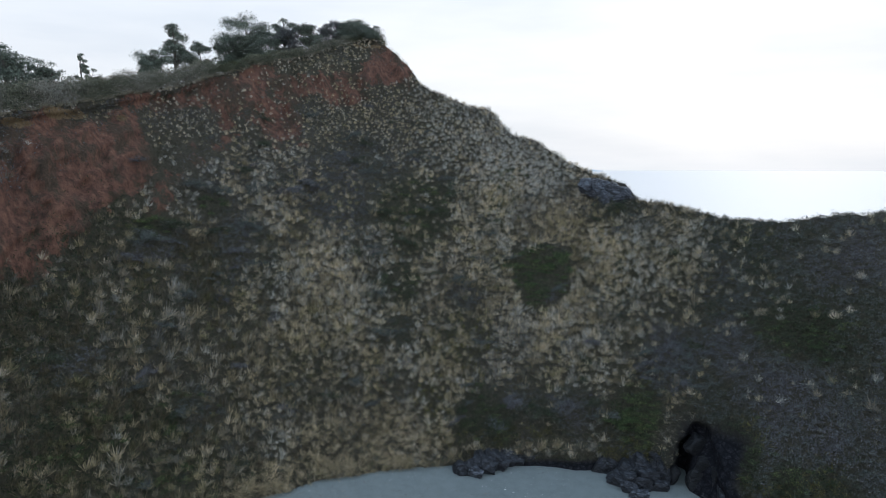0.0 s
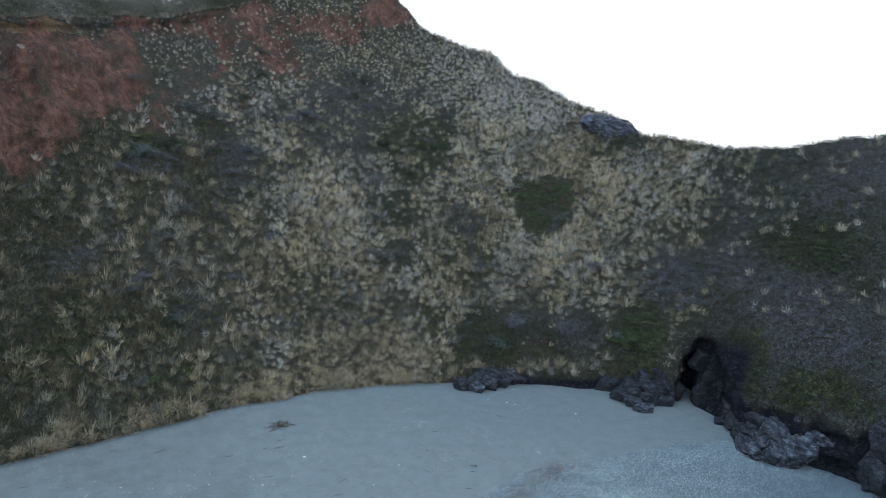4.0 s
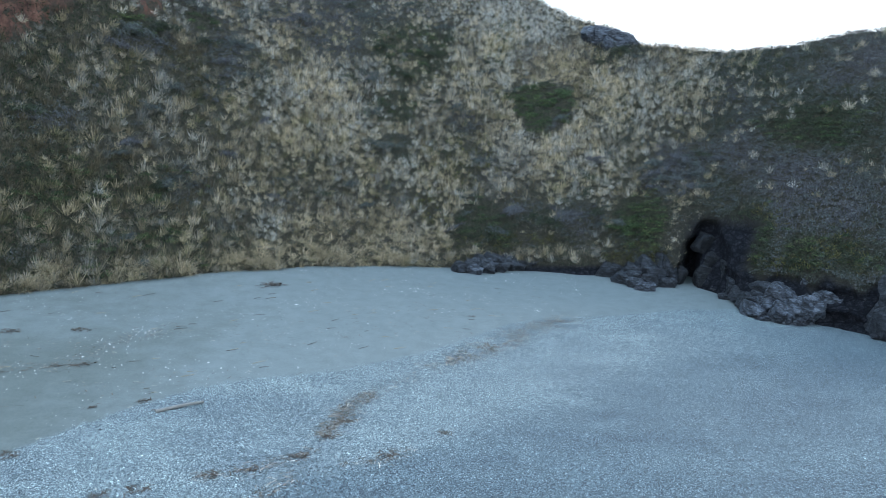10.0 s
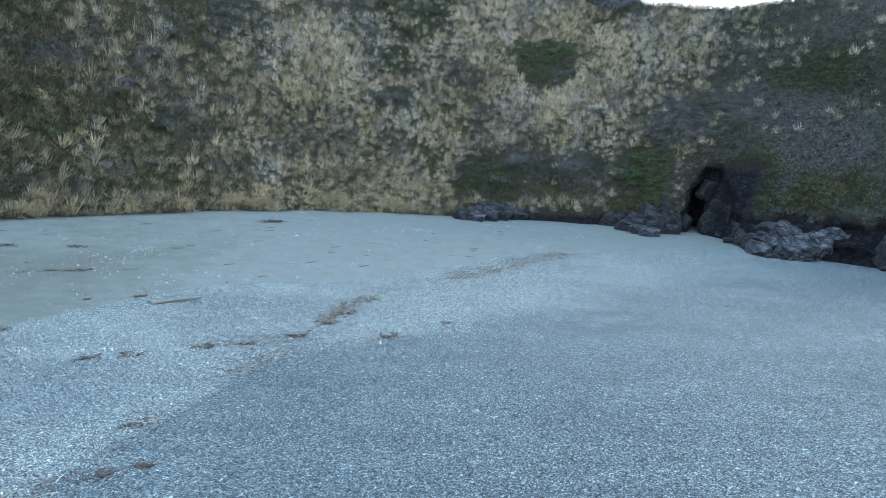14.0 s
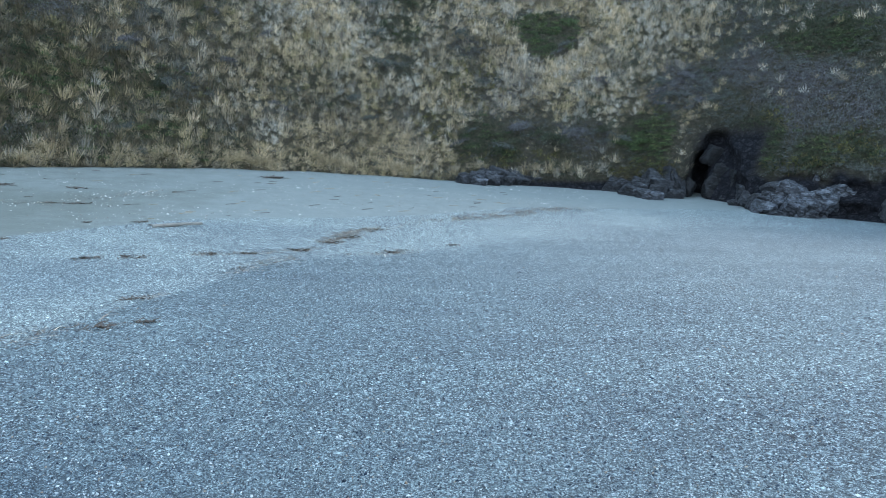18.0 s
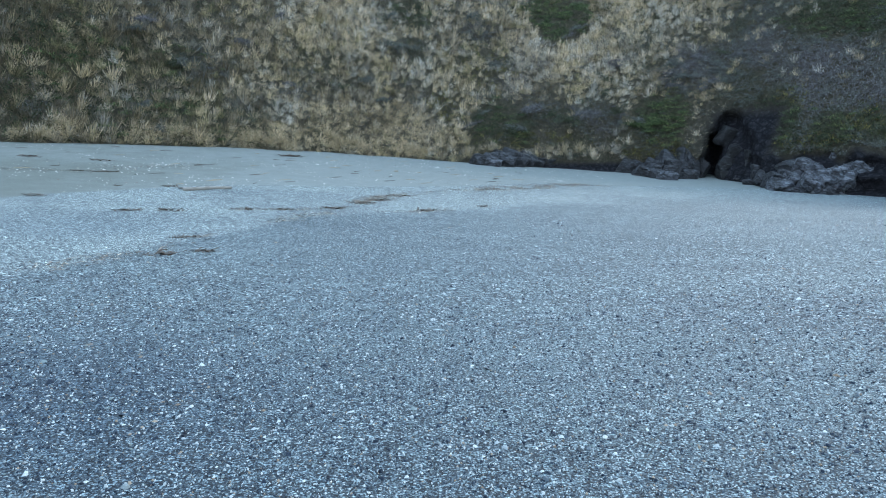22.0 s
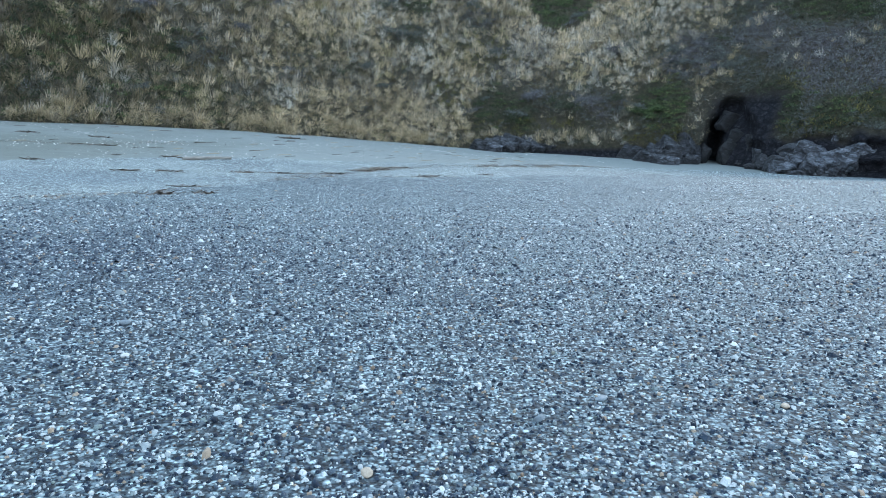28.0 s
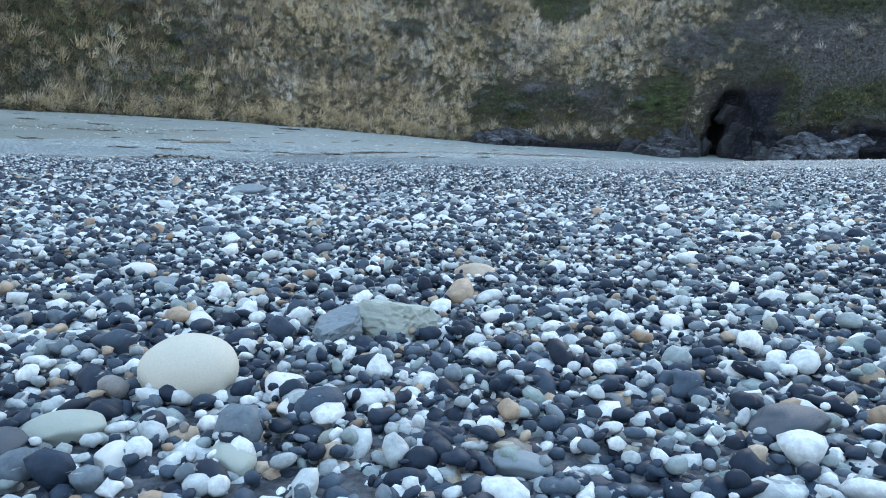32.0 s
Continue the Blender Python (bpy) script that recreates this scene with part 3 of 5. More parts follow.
def build_beach():
    nu, nv = 260, 270
    u, v = np.linspace(-1, 1, nu), np.linspace(-1, 1, nv)
    x = -1.5 + np.sign(u) * (3.0 * np.abs(u) + 92.0 * np.abs(u) ** 3.2)
    y = 0.8 + np.where(v < 0, -(3.0 * -v + 42.0 * np.abs(v) ** 3.2), 3.0 * v + 100.0 * np.abs(v) ** 2.6)
    xx, yy = np.meshgrid(x, y, indexing="ij")
    zz = beach_high(xx, yy)
    gravel = 1 - step(along(SAND_EDGE, xx, yy), -2.2, 2.2)
    wide = 0.5 + 4.5 * step(xx, -2, 8)
    wet = 1 - step(along(WET_EDGE, xx, yy) / wide, -1.6, 0.4)
    wet = wet * (1 - 0.35 * step(yy, 20, 34) * (1 - step(xx, -1, 8)))
    # where the gravel turns finer and carries painted gap shade
    shaded_grit = 1 - step(np.hypot((xx + 1.55) * 0.9, yy - 1.5), 3.0, 11.0)
    seep = np.exp(-(((xx + 5.4) / 2.6) ** 2 + ((yy - 6.0) / 2.4) ** 2)) + 0.55 * np.exp(-(((xx + 11.8) / 3.5) ** 2 + ((yy - 20.0) / 2.6) ** 2))
    # patch whose dark colour stands in for shade below the pebbles
    bed = 1 - step(np.hypot(xx + 1.55, yy - 0.3), 0.35, 0.85)
    damp = (1 - step(xx, -24, -6)) * (1 - 0.5 * step(along(SAND_EDGE, xx, yy), 12, 22))
    idx = np.arange(nu * nv).reshape(nu, nv)
    faces = np.stack([idx[:-1, :-1], idx[1:, :-1], idx[1:, 1:], idx[:-1, 1:]], -1).reshape(-1, 4)
    pts = np.stack([xx, yy, zz], -1).reshape(-1, 3)
    ob = new("ground", grid_mesh("ground", pts, faces, BEACH, True, gravel=gravel, wet=wet, damp=damp, shaded_grit=shaded_grit, seep=np.clip(seep, 0, 1), bed=bed))
    return tagged(ob, "cove beach of grey sand above blue-grey pebble gravel", "beach", kind="structure")


def build_sea():
    r = [60, 120, 250, 500, 1000, 2000, 4900]
    ang = np.linspace(0, 2 * np.pi, 49)[:-1]
    pts = [(0, 0, -1.75)] + [(d * np.cos(t), d * np.sin(t), -1.75) for d in r for t in ang]
    quads, m = [], len(ang)
    for k in range(len(r) - 1):
        for i in range(m):
            j = (i + 1) % m
            quads.append((1 + k * m + i, 1 + k * m + m + i, 1 + k * m + m + j, 1 + k * m + j))
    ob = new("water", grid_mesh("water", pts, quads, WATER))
    tagged(ob, "calm sea reaching the horizon, coloured pale for sky sheen and haze", "sea", kind="structure")
    bm = bmesh.new()
    bmesh.ops.create_icosphere(bm, subdivisions=4, radius=1)
    for p in bm.verts:
        bump = noise.noise(p.co * 2.3) * 0.25
        p.co = Vector((p.co.x * 120, p.co.y * 60, max(p.co.z, -0.1) * 15 * (0.75 + bump)))
    data = bpy.data.meshes.new("backdrop_headland")
    bm.to_mesh(data)
    bm.free()
    data.materials.append(ISLAND)
    far = new("backdrop_headland", data)
    far.location = (830, 4060, -1.9)
    tagged(far, "low distant headland, coloured pale blue-grey to stand for sea haze", "headland", kind="structure")


HILL, GROUND = build_hill(), build_beach()
build_sea()

# ---- plants ----
def unit(v):
    return v / np.maximum(np.linalg.norm(v, axis=-1, keepdims=True), 1e-9)


def outward(a, z):
    """Rough normal of the hillside."""
    e = 0.01
    da = hill_point(a + e, z) - hill_point(a - e, z)
    dz = hill_point(a, z + 0.8) - hill_point(a, z - 0.8)
    n = unit(np.cross(da, dz))
    return np.where(n[..., 1:2] > 0, -n, n)


def blade_arrays(rng, base, lean, height, blades, spread, width, tint, droop_by=0.8):
    """Blades fanning out of each root: points, triangles and tints."""
    n = len(base)
    b = np.repeat(base, blades, 0)
    h = np.repeat(height, blades) * rng.uniform(0.35, 1.1, n * blades)
    up = np.repeat(lean, blades, 0)
    side = unit(np.cross(up, rng.normal(size=(n * blades, 3))))
    open_by = np.radians(rng.uniform(3, spread, n * blades))[:, None]
    way = unit(up * np.cos(open_by) + side * np.sin(open_by))
    root = b + side * (rng.uniform(0, 0.22, n * blades) * np.repeat(height, blades))[:, None] * (1, 1, 0.3)
    mid = root + way * (0.6 * h)[:, None]
    droop = rng.uniform(0.02, droop_by, n * blades)[:, None]
    tip = mid + (unit(way + np.array((0, 0, -1)) * droop * 1.6 + side * droop) * (0.45 * h)[:, None])
    w = unit(np.cross(way, rng.normal(size=(n * blades, 3)))) * (width * rng.uniform(0.6, 1.3, n * blades) * np.repeat(height, blades))[:, None]
    pts = np.stack([root, mid - w, mid + w, tip], 1).reshape(-1, 3)
    o = (np.arange(n * blades) * 4)[:, None, None]
    tris = (np.array([(0, 2, 1), (1, 2, 3)])[None] + o).reshape(-1, 3)
    t = np.repeat(np.clip(np.repeat(tint, blades) + rng.normal(0, 0.12, n * blades), 0, 1), 4)
    return pts, tris, t


def leaf_arrays(rng, centre, radius, leaves, size, tint, squash=0.75, open_to=None, lift=-0.2):
    """Small leaves on uneven mounds: points, faces and tints."""
    n = len(centre)
    c = np.repeat(centre, leaves, 0)
    r = np.repeat(radius, leaves)
    d = unit(rng.normal(size=(n * leaves, 3)))
    d[:, 2] = np.where(d[:, 2] < lift, -d[:, 2] * 0.6, d[:, 2])
    lump = layered(c[:, 0] * 0.7 + d[:, 0] * 1.7, c[:, 1] * 0.7 + d[:, 1] * 1.7, c[:, 2] + d[:, 2] * 1.7, 77, 2)
    q = c + d * (r * (0.55 + 0.75 * lump) * rng.uniform(0.45, 1.12, n * leaves))[:, None] * (1, 1, squash)
    u = unit(np.cross(d, rng.normal(size=d.shape)) + 0.4 * d)
    v = unit(np.cross(u, rng.normal(size=d.shape)))
    s = (size * rng.uniform(0.6, 1.4, n * leaves))[:, None]
    pts = np.stack([q - u * s + v * s * 0.5, q - v * s * 0.6, q + u * s], 1).reshape(-1, 3)
    quads = np.arange(n * leaves * 3).reshape(-1, 3)
    t = np.repeat(np.clip(np.repeat(tint, leaves) + rng.normal(0, 0.1, n * leaves), 0, 1), 3)
    return pts, quads, t


def stuff(name, arrays, material, label, category):
    pts, faces, t = arrays
    ob = new(name, grid_mesh(name, pts, faces, material, False, tint=t))
    return tagged(ob, label, category, kind="stuff")


def hill_sample(rng, count, low=0.0, high=1.0, reach=0.7):
    a = rng.uniform(-reach, reach, count)
    top = brow(a)
    foot = foot_high(a) - 0.1
    z = foot + (top - foot) * rng.uniform(low, high, count)
    keep = rng.uniform(0, 1, count) < hill_far(a, z) / 120.0
    return a[keep], z[keep]


UP = np.array((0.0, 0.0, 1.0))


def tuft_arrays(rng, base, lean, height, blades, spread, width, tint, tone_shade, droop):
    """Full tufts of slender blades that fan up and out of each root."""
    n = len(base) * blades
    b, h0, up = np.repeat(base, blades, 0), np.repeat(height, blades), np.repeat(lean, blades, 0)
    side = unit(np.cross(up, rng.normal(size=(n, 3))))
    u = rng.uniform(0, 1, n)
    open_by = np.radians(np.repeat(spread, blades) * (0.08 + 0.92 * u ** 0.8))[:, None]
    way = unit(up * np.cos(open_by) + side * np.sin(open_by))
    length = (h0 * rng.uniform(0.35, 1.15, n) * (1.0 - 0.25 * u))[:, None]
    root = b + side * (0.30 * h0 * u * rng.uniform(0.3, 1, n))[:, None]
    fall = (np.repeat(droop, blades) * rng.uniform(0.2, 1.0, n) * (0.3 + 0.7 * u))[:, None]
    tip = root + way * length + (side * 0.35 - UP * 0.8) * fall * length + rng.normal(0, 0.09, (n, 3)) * length
    mid = root + (tip - root) * 0.6 + unit(np.cross(way, rng.normal(size=(n, 3)))) * (width * h0 * rng.uniform(0.6, 1.4, n))[:, None]
    pts = np.stack([root, mid, tip], 1).reshape(-1, 3)
    t = np.repeat(np.clip(np.repeat(tint, blades) + rng.normal(0, 0.15, n), 0, 1), 3)
    return pts, np.arange(n * 3).reshape(-1, 3), t, np.repeat(np.repeat(tone_shade, blades), 3)


def spaced(x, z, wide, tall):
    """One sample for each cell of the slope."""
    key = np.floor(x / wide).astype(np.int64) * 100003 + np.floor(z / tall).astype(np.int64)
    return np.unique(key, return_index=True)[1]


def plant_tussocks():
    rng = np.random.default_rng(3)
    a, z = hill_sample(rng, 170000)
    pick = spaced(a * hill_far(a, z), z, 0.55, 0.39)
    a, z = a[pick], z[pick]
    x = a * hill_far(a, z)
    clump = layered(x / 5, z / 5, 0.5, 91, 3)
    low_left, right = step(-a, 0.22, 0.38) * (1 - step(z, 24, 30)), step(a + 0.02 * (clump - 0.5), 0.33, 0.42)
    heath, pale, gold = blob(a, z, THICKET, 2.0), blob(a, z, PALE, 2.0), blob(a, z, GOLD, 0.9)
    want = 0.86 + 0.9 * (clump - 0.5) + 0.20 * pale + 0.5 * gold - 0.68 * heath - 1.5 * blob(a, z, LUSH, 1.5) - 0.55 * blob(a, z, OLIVE, 0.8)
    want = want - 0.10 * low_left - 0.55 * blob(a, z, RED, 2.0) - 0.7 * blob(a, z, RED[:3], 1.6) - 3 * rock_at(a, z) - right * (0.74 - 0.35 * step(z, 17, 21) * (1 - step(a, 0.42, 0.50))) - 0.42 * step(a, 0.0, 0.03) * (1 - step(z + 4 * (clump - 0.5), 5.0, 11.0))
    keep = rng.uniform(0, 1, len(a)) < want
    a, z, clump, pale, gold, heath, low_left = (v[keep] for v in (a, z, clump, pale, gold, heath, low_left))
    base, nrm = hill_point(a, z), outward(a, z)
    n = len(a)
    high = step(z, 26, 36)
    thin = step(z + 6 * (clump - 0.5), 33, 39) * (1 - step(a, -0.10, 0.02))
    height = rng.uniform(0.55, 1.15, n) * (1 - 0.20 * high) * (1 + 0.12 * pale + 0.15 * low_left - 0.30 * thin) * np.where(rng.random(n) < 0.15, 1.25, 1.0)
    tint = np.clip(0.55 + 1.0 * (layered(a * 20, z / 6, 2.2, 97, 3) - 0.5) + 0.15 * pale + 0.25 * high - 0.12 * low_left + rng.normal(0, 0.20, n), 0, 1)
    tint = np.clip(tint - 0.25 * thin, 0, 1) * (1 - gold) + gold * np.clip(0.40 + rng.normal(0, 0.06, n), 0, 1)
    # plant tone, with left darkened for vignette, upper and right paled for glare
    tone_shade = np.clip(0.46 + 1.5 * (layered(a * 45, z / 3, 8.2, 99, 3) - 0.5) + 0.30 * low_left + 0.12 * step(-a, 0.40, 0.55) - 0.22 * pale - 0.20 * gold + 0.25 * heath - 0.08 * thin - 0.12 * high - 0.12 * step(a, -0.3, 0.0) + rng.normal(0, 0.27, n), 0, 1)
    arrays = tuft_arrays(rng, base, unit(UP * 0.9 + nrm * 0.35 + 0.08 * rng.normal(size=(n, 3))), height, 74, 26 + 22 * rng.random(n) + 14 * gold, 0.021, tint, tone_shade, 0.18 + 0.25 * rng.random(n) + 0.3 * gold)
    ob = new("tussock_grass", grid_mesh("tussock_grass", *arrays[:2], TUSSOCK, False, tint=arrays[2], tone_shade=arrays[3]))
    tagged(ob, "pale dry tussock grass scattered over the steep hillside", "grass", kind="stuff")


def plant_cover():
    rng = np.random.default_rng(4)
    a, z = hill_sample(rng, 30000)
    bare = 0.8 * step(a, 0.36, 0.44) + red_at(a, z) * step(layered(a * 60, z / 3, 0, 15, 2), 0.40, 0.60) + 1.2 * rock_at(a, z) + 0.9 * blob(a, z, [RED[0], RED[2]])
    keep = rng.uniform(0, 1, len(a)) > bare + 0.8 * blob(a, z, RED, 2.0)
    a, z = a[keep], z[keep]
    base, nrm = hill_point(a, z), outward(a, z)
    n = len(a)
    tint = np.clip(0.30 + 1.4 * (layered(a * 25, z / 6, 4.2, 17, 3) - 0.45) - 0.4 * blob(a, z, GREENS) - 0.25 * blob(a, z, OLIVE) + rng.normal(0, 0.15, n), 0, 1)
    height = rng.uniform(0.30, 0.65, n)
    stuff("slope_grass", blade_arrays(rng, base, unit(UP * 0.9 + nrm * 0.5), height, 11, 46, 0.014, tint), COVER,
          "short matted grass and weeds covering the hillside", "grass")


def plant_undergrowth():
    """Low mixed foliage that fills the gaps between the tufts: single leaves near the ground."""
    rng = np.random.default_rng(14)
    a, z = hill_sample(rng, 360000)
    keep = rng.uniform(0, 1, len(a)) > 0.92 * blob(a, z, RED, 2.0) + 1.5 * rock_at(a, z)
    a, z = a[keep], z[keep]
    n = len(a)
    x = a * hill_far(a, z)
    q = hill_point(a, z) + outward(a, z) * (rng.uniform(0.02, 0.60, n) * (0.4 + layered(x / 1.2, z / 1.2, 0.6, 93, 2)))[:, None]
    u, v = unit(rng.normal(size=(n, 3)) + (0, 0, 0.5)), unit(rng.normal(size=(n, 3)))
    s = rng.uniform(0.06, 0.17, n)[:, None]
    # leaves paler high up, putting veiling glare into their colour
    tint = np.clip(0.48 + 1.9 * (layered(x / 7, z / 7, 5.2, 95, 4) - 0.5) + 0.25 * step(z, 22, 34) + 0.45 * blob(a, z, HEATHER, 1.0) - 0.5 * blob(a, z, GREENS, 1.0) - 0.42 * step(-a, 0.25, 0.45) * (1 - step(z, 26, 34)) + rng.normal(0, 0.14, n), 0, 1)
    pts = np.stack([q - u * s + v * s * 0.4, q - v * s * 0.45, q + u * s], 1).reshape(-1, 3)
    stuff("undergrowth", (pts, np.arange(n * 3).reshape(-1, 3), np.repeat(tint, 3)), UNDER, "low mixed weeds filling the gaps between grass tufts", "undergrowth")


def plant_scrub():
    rng = np.random.default_rng(5)
    a, z = hill_sample(rng, 34000)
    x = a * hill_far(a, z)
    clump = layered(x / 4, z / 4, 9.5, 191, 3)
    heather, greens = blob(a, z, HEATHER, 1.8), blob(a, z, GREENS, 1.8)
    right = step(a + 0.03 * (clump - 0.5), 0.35, 0.42)
    want = 0.10 + 1.1 * (clump - 0.5) + 0.85 * blob(a, z, THICKET, 1.8) - 0.15 * blob(a, z, PALE) - 0.8 * red_at(a, z) - 1.5 * rock_at(a, z) + 0.95 * right
    keep = rng.uniform(0, 1, len(a)) < want
    a, z, heather, greens, right = (v[keep] for v in (a, z, heather, greens, right))
    n = len(a)
    r = rng.uniform(0.28, 0.70, n)
    tint = np.clip(0.42 + 1.3 * (layered(a * 30, z / 4, 6.2, 27, 3) - 0.5) + 0.38 * heather - 0.50 * greens + 0.04 * right + rng.normal(0, 0.12, n), 0, 1)
    stuff("coastal_scrub", leaf_arrays(rng, hill_point(a, z) + outward(a, z) * 0.15, r, 54, 0.060, tint, 1.0), SCRUB,
          "dark grey-green and purple twiggy coastal scrub on the slope", "scrub")
    a, z = hill_sample(rng, 16000)
    keep = rng.uniform(0, 1, len(a)) < np.maximum(blob(a, z, LUSH, 1.6) * 0.9, 0.22 * blob(a, z, GREENS[4:], 1.2)) - 1.4 * rock_at(a, z)
    a, z = a[keep], z[keep]
    n = len(a)
    tint = np.clip(0.35 + 0.9 * (layered(a * 30, z / 3, 6.2, 28, 3) - 0.5) + rng.normal(0, 0.15, n), 0, 1)
    stuff("green_creeper", leaf_arrays(rng, hill_point(a, z) + outward(a, z) * 0.2, rng.uniform(0.4, 0.9, n), 110, 0.066, tint, 0.6), GREEN,
          "fresh green creeper mounds among the dry grass", "creeper")
    # yellow-green grass that hangs over the low rocks and fills damp hollows
    a, z = hill_sample(rng, 60000)
    near = blob(a, z, OLIVE, 0.8) - 1.0 * rock_at(a, z)
    keep = rng.uniform(0, 1, len(a)) < near * 0.7
    a, z = a[keep], z[keep]
    n = len(a)
    arrays = tuft_arrays(rng, hill_point(a, z), unit(UP * 0.6 + outward(a, z) * 0.7), rng.uniform(0.35, 0.8, n), 26, 40 + 25 * rng.random(n), 0.035, np.clip(rng.normal(0.35, 0.25, n), 0, 1), np.clip(rng.normal(0.4, 0.3, n), 0, 1), 0.5 + 0.4 * rng.random(n))
    ob = new("olive_grass", grid_mesh("olive_grass", *arrays[:2], OLIVE_GRASS, False, tint=arrays[2], tone_shade=arrays[3]))
    tagged(ob, "yellow-green grass hanging over the low rocks and in damp hollows", "grass", kind="stuff")
    # fringe of shrubs along the brow and over the flat top
    a = rng.uniform(-0.72, -0.085, 1700)
    top = hill_point(a, brow(a))
    back = np.where(rng.random(len(a)) < 0.45, rng.uniform(0.0, 1.2, len(a)), rng.exponential(4.0, len(a)))
    p = top + unit(top * (1, 1, 0)) * back[:, None]
    p[:, 2] = brow(a) + 0.15 + 0.05 * back + rng.uniform(0, 1.0, len(a)) * np.where(a < -0.33, 2.2, 1.2)
    tint = np.clip(0.45 + 1.3 * (layered(a * 18, 0, 0, 29, 3) - 0.5) + rng.normal(0, 0.15, len(a)), 0, 1)
    stuff("brow_scrub", leaf_arrays(rng, p, rng.uniform(0.6, 1.4, len(a)) * np.where(a < -0.33, 1.2, 0.9), 130, 0.075, tint), BROW_SCRUB,
          "dense grey-green scrub lining the top of the cliff", "scrub")
    a = rng.uniform(-0.70, 0.70, 1300)
    p = hill_point(a, brow(a)) + np.stack([0 * a, rng.uniform(-0.8, 0.4, len(a)), 0 * a], -1)
    stuff("brow_grass", blade_arrays(rng, p, unit(UP + 0.1 * rng.normal(size=(len(a), 3))), rng.uniform(0.3, 0.8, len(a)) * np.where(a > -0.05, 0.6, 1.0), 22, 40, 0.013, rng.uniform(0.2, 1.0, len(a))), COVER,
          "dry grass overhanging the brow of the hill", "grass")


def clump_mesh(name, seed, blades, spread, tint, droop):
    rng = np.random.default_rng(seed)
    one = np.ones(1)
    pts, tris, t, tone_shade = tuft_arrays(rng, np.zeros((1, 3)), UP[None], one, blades, spread * one, 0.016, tint * one, 0.40 * one, droop * one)
    return grid_mesh(name, pts, tris, TUSSOCK, False, tint=t, tone_shade=tone_shade)


def plant_clumps():
    rng = random.Random(8)
    straw = [clump_mesh("grass_clump", 40 + k, 260, 72, 0.34 + 0.05 * k, 0.75) for k in range(3)]
    plume = [clump_mesh("plume_grass", 50 + k, 170, 46, 0.55, 0.3) for k in range(3)]
    # straw-coloured clumps hanging over the sand along the foot of the slope
    for k in range(78):
        a = -0.66 + 0.66 * (k + rng.uniform(0, 0.9)) / 78
        if noise.noise(Vector((a * 22, 3.1, 0))) < 0.06 and rng.random() < 0.85:
            continue
        z = float(foot_high(np.array(a))) + rng.uniform(0.0, 1.3) * rng.random() + 0.45
        p = hill_point(np.array(a), np.array(z))
        ob = new("grass_clump", rng.choice(straw))
        s = rng.uniform(0.7, 1.35)
        ob.matrix_world = pose(p[0], p[1] - 0.25, p[2], 42 + rng.uniform(-20, 20), rng.uniform(-25, 25), rng.uniform(-40, 40)) @ Matrix.Diagonal((s, s, s, 1))
        tagged(ob, "straw-coloured grass clump drooping over the beach sand", "grass clump", "grass clumps along the foot of the slope")
    for a, z, s in ((0.012, 2.6, 1.8), (0.132, 3.1, 1.2), (0.176, 3.0, 1.9), (0.150, 2.8, 1.0)):
        ob = new("grass_clump", straw[1])
        ob.matrix_world = pose(*hill_point(np.array(a), np.array(z)), 10, 0, 0) @ Matrix.Diagonal((s * 0.6, s * 0.6, s, 1))
        tagged(ob, "tall upright straw grass clump beside the low rocks", "grass clump", "grass clumps along the foot of the slope")
    spots = [(0.427, 19.1), (0.454, 19.2), (0.48, 17.8), (0.501, 19.0), (0.472, 17.6), (0.494, 20.5), (0.411, 15.4), (0.428, 15.3), (0.445, 17.1), (0.565, 24.2), (0.62, 22.0), (0.605, 20.5),
             (0.319, 13.3), (0.312, 14.4), (0.375, 20.8), (0.398, 21.0), (0.388, 19.3), (0.365, 20.4), (0.346, 20.4), (0.529, 23.4), (0.581, 24.1), (0.6, 26.0), (0.385, 17.8), (0.405, 22.4), (0.418, 23.6), (0.436, 16.2)]
    for a, z in spots:
        ob = new("plume_grass", rng.choice(plume))
        s = rng.uniform(0.85, 1.25)
        ob.matrix_world = pose(*hill_point(np.array(a), np.array(z - 0.5)), 12, rng.uniform(-8, 8), rng.uniform(0, 360)) @ Matrix.Diagonal((s * 0.9, s * 0.9, s, 1))
        tagged(ob, "pale plume grass standing out of dark heath", "plume grass", "pale grass plumes on the heath")


def shrub_mesh(seed, tint, material):
    """A rounded shrub of small leaves on uneven lobes."""
    rng = np.random.default_rng(seed)
    lobes = np.concatenate([rng.normal(0, 0.34, (9, 2)), rng.uniform(0.0, 0.42, (9, 1))], 1)
    pts, faces, t = leaf_arrays(rng, lobes, rng.uniform(0.30, 0.5, 9), 120, 0.040, np.full(9, tint) + rng.normal(0, 0.06, 9))
    return grid_mesh("shrub", pts, faces, material, False, tint=t)


